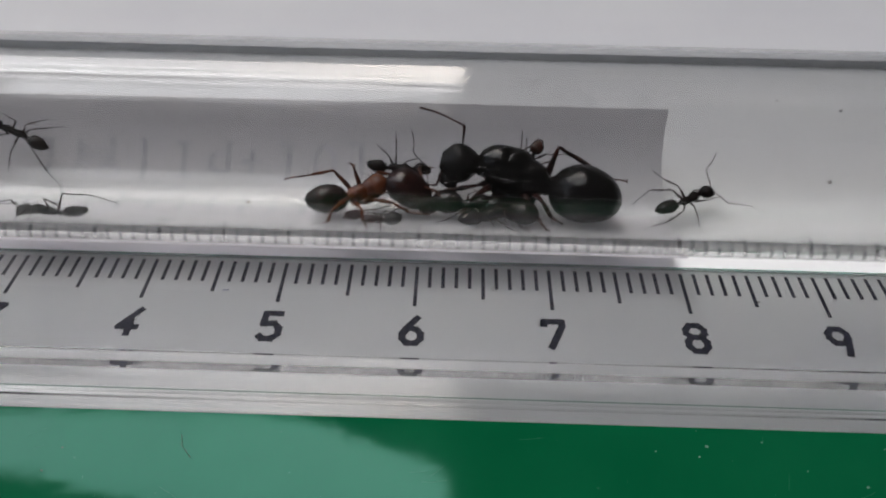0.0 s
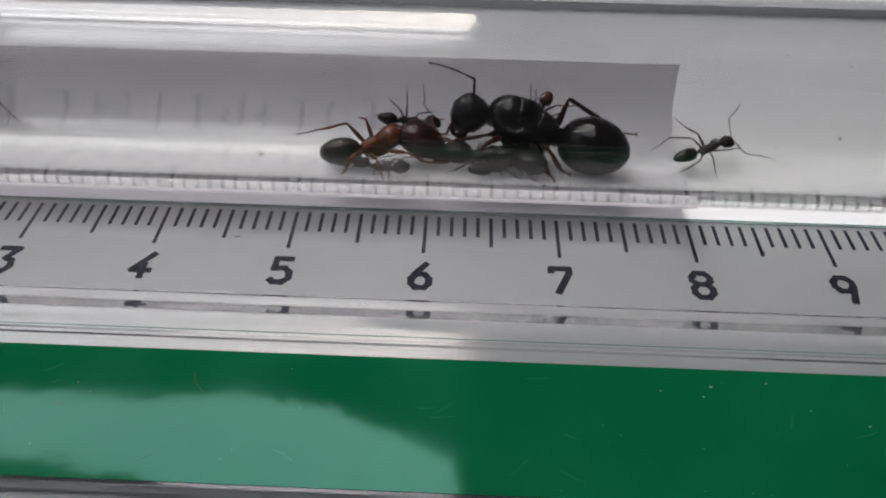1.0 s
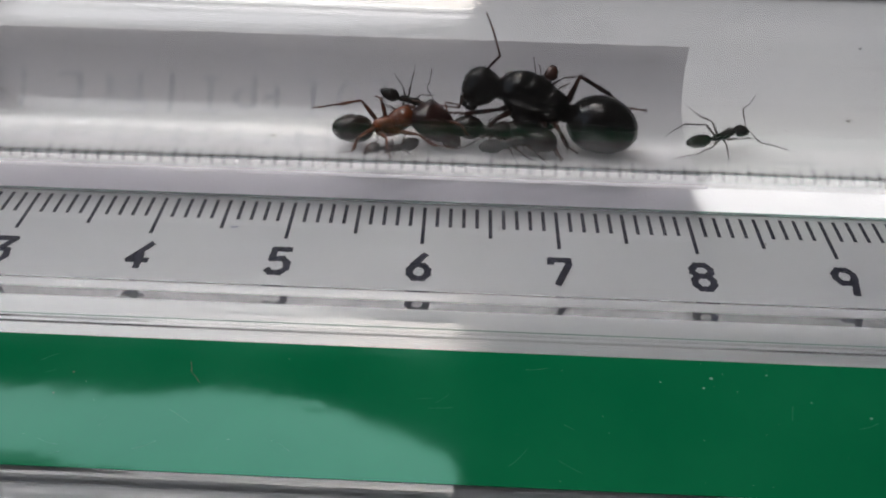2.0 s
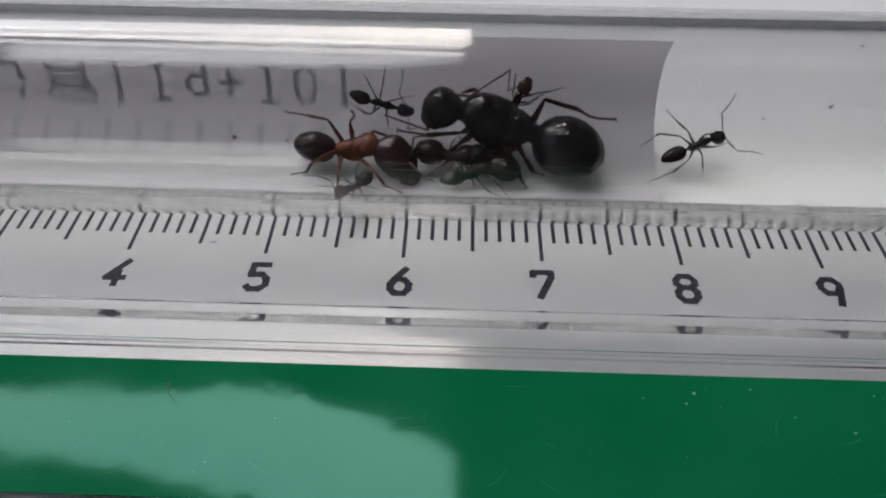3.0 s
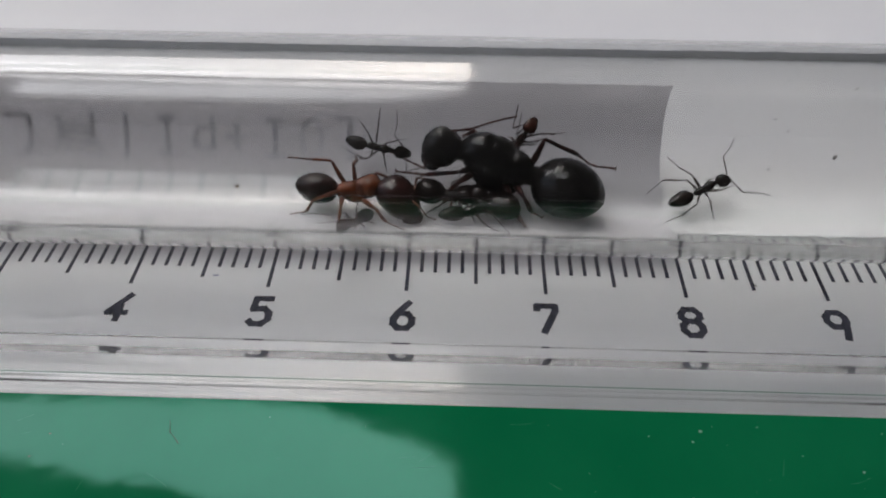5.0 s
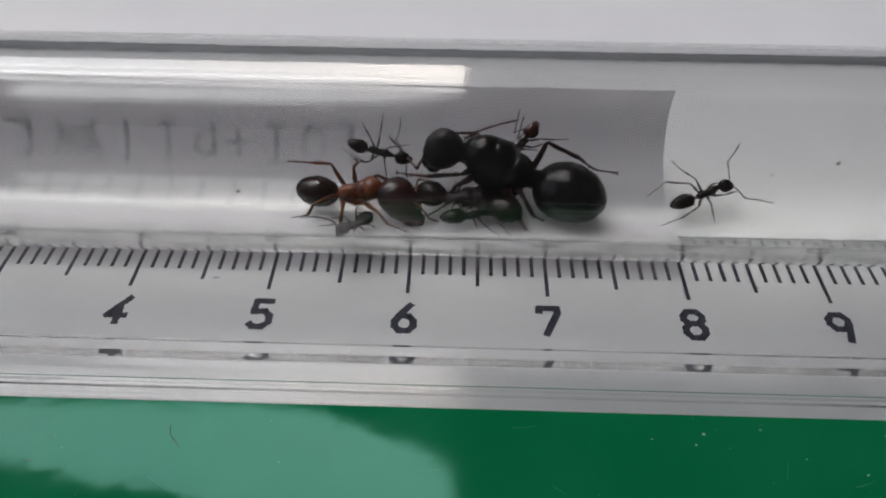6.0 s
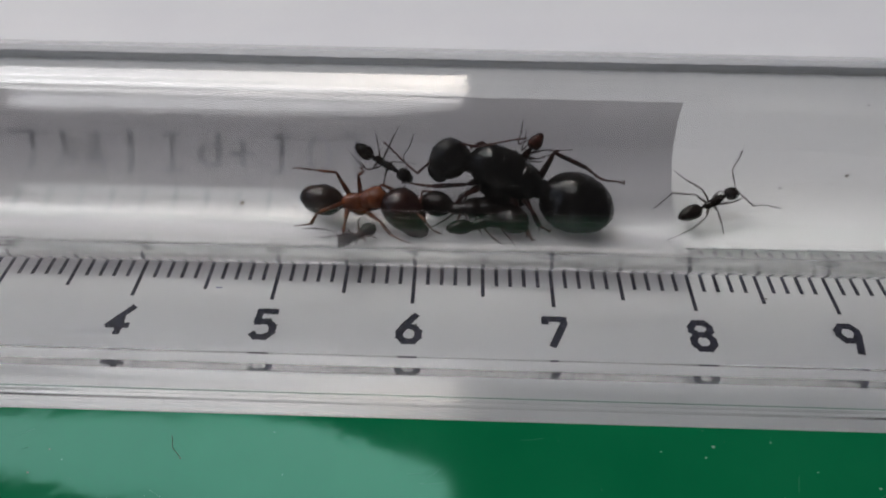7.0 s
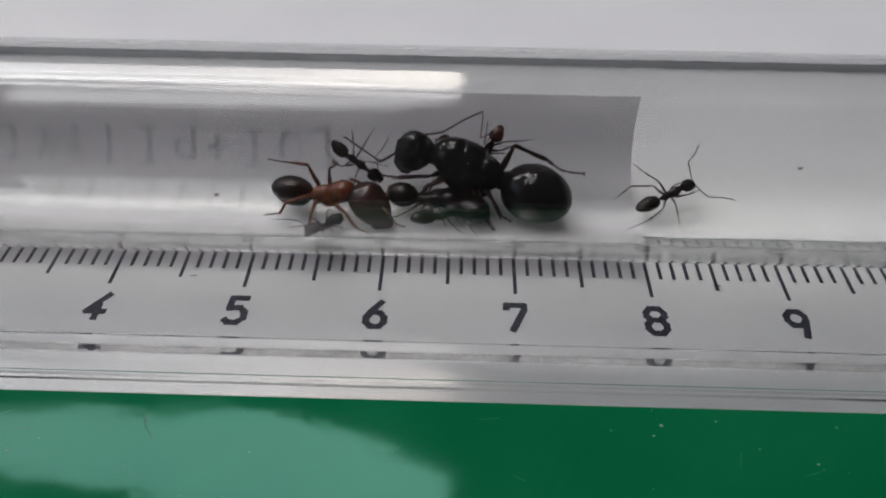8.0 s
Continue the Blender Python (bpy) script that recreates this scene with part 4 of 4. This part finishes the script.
for bend in (0.32, -0.2):
    scape = part("antenna", tube_piece(bmesh.new(), (0, 0, 0), (2.1 * MM, 0, 0), 0.13 * MM, sides=10, form=CLUB), LEG_RED, ANTS["queen"])
    whip = part("antenna_whip", beads(spread([(0, 0, 0), (1.2, 0, bend * 0.8), (2.5, 0, bend), (3.8, 0, 0)]), 0.1 * MM, 0.085 * MM, 11), TIP_RED, ANTS["queen"])
    FEELERS.append((scape, whip))
for x, y, z in ((4.3, 0.3, 3.73), (4.55, 0.15, 3.62), (4.5, 0.5, 3.62)):
    part("small_eye", ellipsoid(bmesh.new(), Vector((x, y, z)) * MM, (0.1 * MM, 0.1 * MM, 0.08 * MM), u=12, v=8), EYE, ANTS["queen"])
ANTS["major"] = ant("major_ant", "large orange-brown ant with dark head and abdomen", "major", R4,
                    ((1.98, 1.48, 1.3), (1.15, 0.88, 0.95), (0.95, 0.72, 0.85), (0.26, 0.5, 0.8), (1.7, 1.27, 1.22)), 0.18, 0.075, (0.68, -0.68, -0.26))
ANTS["w_right"] = ant("worker_ant", "small slim black worker ant standing by itself", "w_right", D4,
                      ((0.62, 0.54, 0.45), (0.6, 0.37, 0.39), (0.52, 0.33, 0.36), (0.13, 0.2, 0.32), (1.12, 0.6, 0.55)), 0.095, 0.045)
ANTS["w_top"] = ant("worker_ant", "small black worker ant beside the queen's head", "w_top", D4, S_SMALL, 0.08, 0.04)
ANTS["w_low"] = ant("worker_ant", "small dark worker ant under the orange-brown ant", "w_low", M4,
                    ((0.62, 0.52, 0.44), (0.52, 0.33, 0.34), (0.5, 0.31, 0.32), (0.12, 0.18, 0.26), (0.7, 0.58, 0.54)), 0.08, 0.04)
ANTS["w_back"] = ant("worker_ant", "small red-brown worker ant behind the queen", "w_back", (RUDDY_SHELL, MAROON_SHELL, DARK_SHELL, LEG_RED), S_SMALL, 0.1, 0.045)
ANTS["dark_1"] = ant("worker_ant", "dark worker ant crowded beneath the queen", "dark_1", D4, S_MID, 0.1, 0.05)
ANTS["dark_2"] = ant("worker_ant", "dark worker ant crowded in front of the queen", "dark_2", D4,
                     ((0.82, 0.72, 0.58), (0.65, 0.48, 0.48), (0.6, 0.44, 0.46), (0.15, 0.25, 0.36), (1.05, 0.68, 0.62)), 0.09, 0.045)
ANTS["dark_3"] = ant("worker_ant", "dark worker ant with a wide abdomen in front of the queen", "dark_3", D4,
                     ((0.95, 0.85, 0.65), (0.8, 0.55, 0.58), (0.72, 0.5, 0.52), (0.18, 0.3, 0.42), (1.55, 1.2, 1.0)), 0.1, 0.05)
ANTS["w_out_1"] = ant("worker_ant", "small black worker ant walking up the tube wall", "w_out_1", D4, S_SMALL, 0.08, 0.04)
ANTS["w_out_2"] = ant("worker_ant", "small black worker ant walking along the tube floor", "w_out_2", D4, ((0.6, 0.52, 0.46), (0.56, 0.36, 0.38), (0.5, 0.33, 0.36), (0.13, 0.18, 0.29), (0.97, 0.51, 0.48)), 0.088, 0.042)

# ---- what moves ----
# seconds, millimetres from the ruler's scale line to the tube's axis, roll in degrees, slide along the axis
TUBE = [(0.0, 5.93, -30, 0.0), (0.5, 5.93, -31, 0.2), (1.0, 5.93, -31, 0.2), (1.3, 6.99, -41, 0.5), (1.5, 5.4, -23, 1.0), (1.7, 7.83, -38, 1.4), (2.8, 4.1, 3, -0.3), (3.5, 4.17, 1, -0.4), (4.0, 4.22, 0, -0.4), (4.5, 4.2, -10, -0.2),
        (5.8, 4.06, -15, -0.1), (6.5, 3.92, -16, 0.1), (7.0, 3.88, -16, 0.1), (8.0, 3.88, -16, 0.0)]


def between(rows, t):
    for a, b in zip(rows, rows[1:]):
        if a[0] <= t <= b[0]:
            k = (t - a[0]) / (b[0] - a[0])
            return [p + (q - p) * k for p, q in zip(a[1:], b[1:])]
    return rows[-1][1:]


# seconds, millimetres along the tube, degrees up the far wall, heading
QUEEN_ROWS = [(0.0, 6.9, 24.5, 162), (1.0, 7.0, 26.4, 161), (1.3, 7.6, 20, 161), (1.5, 8.0, 39.2, 163), (1.7, 8.1, 31.0, 159), (2.8, 6.5, 50.0, 161), (3.5, 6.2, 48.2, 161), (4.0, 6.15, 47, 161), (4.5, 6.1, 40.2, 160), (5.8, 6.1, 37.8, 158), (6.5, 6.2, 40.0, 158), (7.0, 6.2, 39.5, 158), (8.0, 6.0, 40.0, 158)]


def with_queen(x, phi, head, share=0.9):
    return [(t, x + (qx - 6.2), phi + (qp - 48.2) * share, head + (qh - 161)) for t, qx, qp, qh in QUEEN_ROWS]


ROWS = {
    "queen": QUEEN_ROWS,
    "major": [(0.0, -4.0, 3.7, 12), (1.0, -3.7, 3.2, 15), (1.3, -3.1, -4, 14), (1.5, -2.5, 10.7, 12), (1.7, -2.5, 1.1, 13), (2.8, -3.9, 17.5, -7), (3.5, -3.7, 15.8, -7), (4.0, -3.75, 14.5, -7), (4.5, -3.8, 7.6, -8), (5.8, -3.8, 4.8, -6), (6.5, -3.8, 7.2, -7), (7.0, -3.8, 7.0, -8), (8.0, -3.9, 5.5, -11)],
    "w_top": [(0.0, -1.8, 30.4, -4), (1.0, -1.7, 30.0, -4), (1.3, -1.2, 22, -6), (1.5, -0.6, 38.5, -7), (1.7, -1.0, 24.8, -15), (2.8, -2.2, 58.4, -17), (3.5, -2.3, 55.5, -12), (4.0, -2.5, 54, -12), (4.5, -2.7, 48.1, -12), (5.8, -2.7, 45.6, -14), (6.5, -2.5, 43.9, -22), (7.0, -2.7, 44.3, -31), (8.0, -2.5, 39.0, -37)],
    "w_right": [(0.0, 21.4, 7.6, 27), (1.0, 22.4, 12.7, 24), (1.3, 23, 5, 23), (1.5, 23.5, 18.2, 22), (1.7, 23.7, 0.2, 19), (2.8, 22.6, 29.9, 25), (3.5, 22.5, 29.3, 25), (4.0, 22.55, 28, 26), (4.5, 22.6, 21.4, 30), (5.8, 22.6, 15.5, 24), (6.5, 22.6, 17.2, 28), (7.0, 22.6, 18.2, 29), (8.0, 22.5, 17.4, 29)],
    "w_low": [(0.0, -3.3, -33, 170), (1.0, -3.4, -28, 168), (1.3, -3, -34, 175), (1.5, -2.4, -20, 185), (1.7, -2.4, -30, 195), (2.8, -4.0, -25.2, 244), (3.5, -3.8, -27.5, 247), (4.0, -3.85, -28, 247), (4.5, -3.9, -33, 248), (5.8, -4.0, -36, 249), (8.0, -4.3, -37, 248)],
    "w_back": [(0.0, 8.6, 34.0, 68), (1.0, 8.7, 35, 70), (1.3, 9.3, 28, 75), (1.5, 9.9, 45.7, 82), (1.7, 9.8, 37, 80), (2.8, 8.1, 60.5, 68), (3.5, 8.2, 58.5, 66), (4.5, 8.2, 53.6, 62), (6.5, 8.1, 50.4, 58), (8.0, 7.9, 50.3, 65)],
    "dark_1": with_queen(3.3, 10.9, -3),
    "dark_2": with_queen(4.8, -4.9, 28, 0.7),
    "dark_3": with_queen(5.8, 12.2, 153),
    "w_out_1": [(0.0, -33.3, 52.6, 155), (0.5, -36.7, 68.0, 155), (1.0, -38.5, 62, 160), (1.7, -38.5, 58, 165), (2.8, -46, 60, 175), (8.0, -64, 60, 180)],
    "w_out_2": [(0.0, -27.8, -42, 180), (0.5, -34.4, -36, 178), (1.0, -42, -27, 180), (1.7, -50, -24, 180), (8.0, -68, -20, 180)],
}


def aim(p, d):
    """A pose at p (mm) whose x axis points along d."""
    m = Vector(d).to_track_quat('X', 'Z').to_matrix().to_4x4()
    m.translation = Vector(p) * MM
    return m


# the queen's two feelers: where they are rooted, then seconds, elbow, tip (mm, in her own space)
FEELER_ROWS = [
    ((4.0, -0.4, 3.05), [(0.0, (4.25, -1.4, 4.9), (7.7, -1.77, 4.9)), (0.5, (4.32, -1.12, 4.9), (7.42, -0.65, 4.9)), (1.0, (4.17, -0.93, 4.9), (7.42, -1.01, 4.9)), (1.5, (3.44, -1.13, 4.9), (5.99, -2.07, 4.9)),
                        (1.7, (3.4, -1.3, 4.7), (5.7, -2.2, 4.8)), (2.2, (3.2, -1.3, 4.4), (3.6, -4.2, 4.4)), (2.8, (2.8, -0.7, 3.7), (0.7, -4.0, 2.7)), (3.5, (2.7, -0.65, 3.6), (0.1, -3.8, 2.6)), (4.0, (2.68, -0.73, 3.6), (-0.33, -3.19, 2.6)),
                        (4.5, (2.78, -0.93, 3.6), (-0.29, -3.53, 2.6)), (6.0, (2.9, -0.76, 3.6), (-0.04, -3.48, 2.6)), (6.5, (2.86, -0.66, 3.6), (-0.36, -3.11, 2.6)), (7.0, (2.67, -0.65, 3.6), (-0.5, -3.0, 2.6)),
                        (7.5, (2.82, -0.77, 3.6), (-0.12, -3.27, 2.6)), (8.0, (2.76, -1.06, 3.6), (0.45, -4.31, 2.6))]),
    ((4.9, 1.3, 2.9), [(0.0, (5.0, 2.7, 1.9), (6.6, 3.2, 2.2)), (1.7, (5.0, 2.7, 1.9), (6.6, 3.2, 2.2)), (2.8, (4.3, 2.8, 1.7), (7.0, 2.9, 1.2)), (4.5, (4.4, 2.5, 1.7), (6.8, 2.44, 1.1)), (6.0, (5.16, 2.9, 1.7), (7.0, 1.9, 1.1)),
                       (6.5, (5.32, 2.9, 1.7), (6.64, 1.75, 1.1)), (7.0, (5.74, 2.7, 1.7), (8.17, 1.71, 1.1)), (7.5, (6.02, 2.65, 1.7), (9.03, 1.7, 1.1)), (8.0, (6.11, 2.59, 1.7), (9.25, 1.89, 1.1))]),
]


def motions():
    for (foot, rows), (scape, whip) in zip(FEELER_ROWS, FEELERS):
        foot = Vector(foot)
        walk(scape, [(t, aim(foot, Vector(e) - foot)) for t, e, p in rows])
        walk(whip, [(t, aim(foot + (Vector(e) - foot).normalized() * 2.05, Vector(p) - Vector(e))) for t, e, p in rows])
    walk(tube, [(t, pose(x * MM, y * MM, RO, a, 0, 0)) for t, y, a, x in TUBE])
    for key, rows in ROWS.items():
        times = sorted({r[0] for r in rows} | {r[0] for r in TUBE})
        walk(ANTS[key], [(t, pose(0, between(TUBE, t)[0] * MM, RO) @ on_wall(x * MM, phi, hd)) for t in times for x, phi, hd in [between(rows, t)]])


motions()
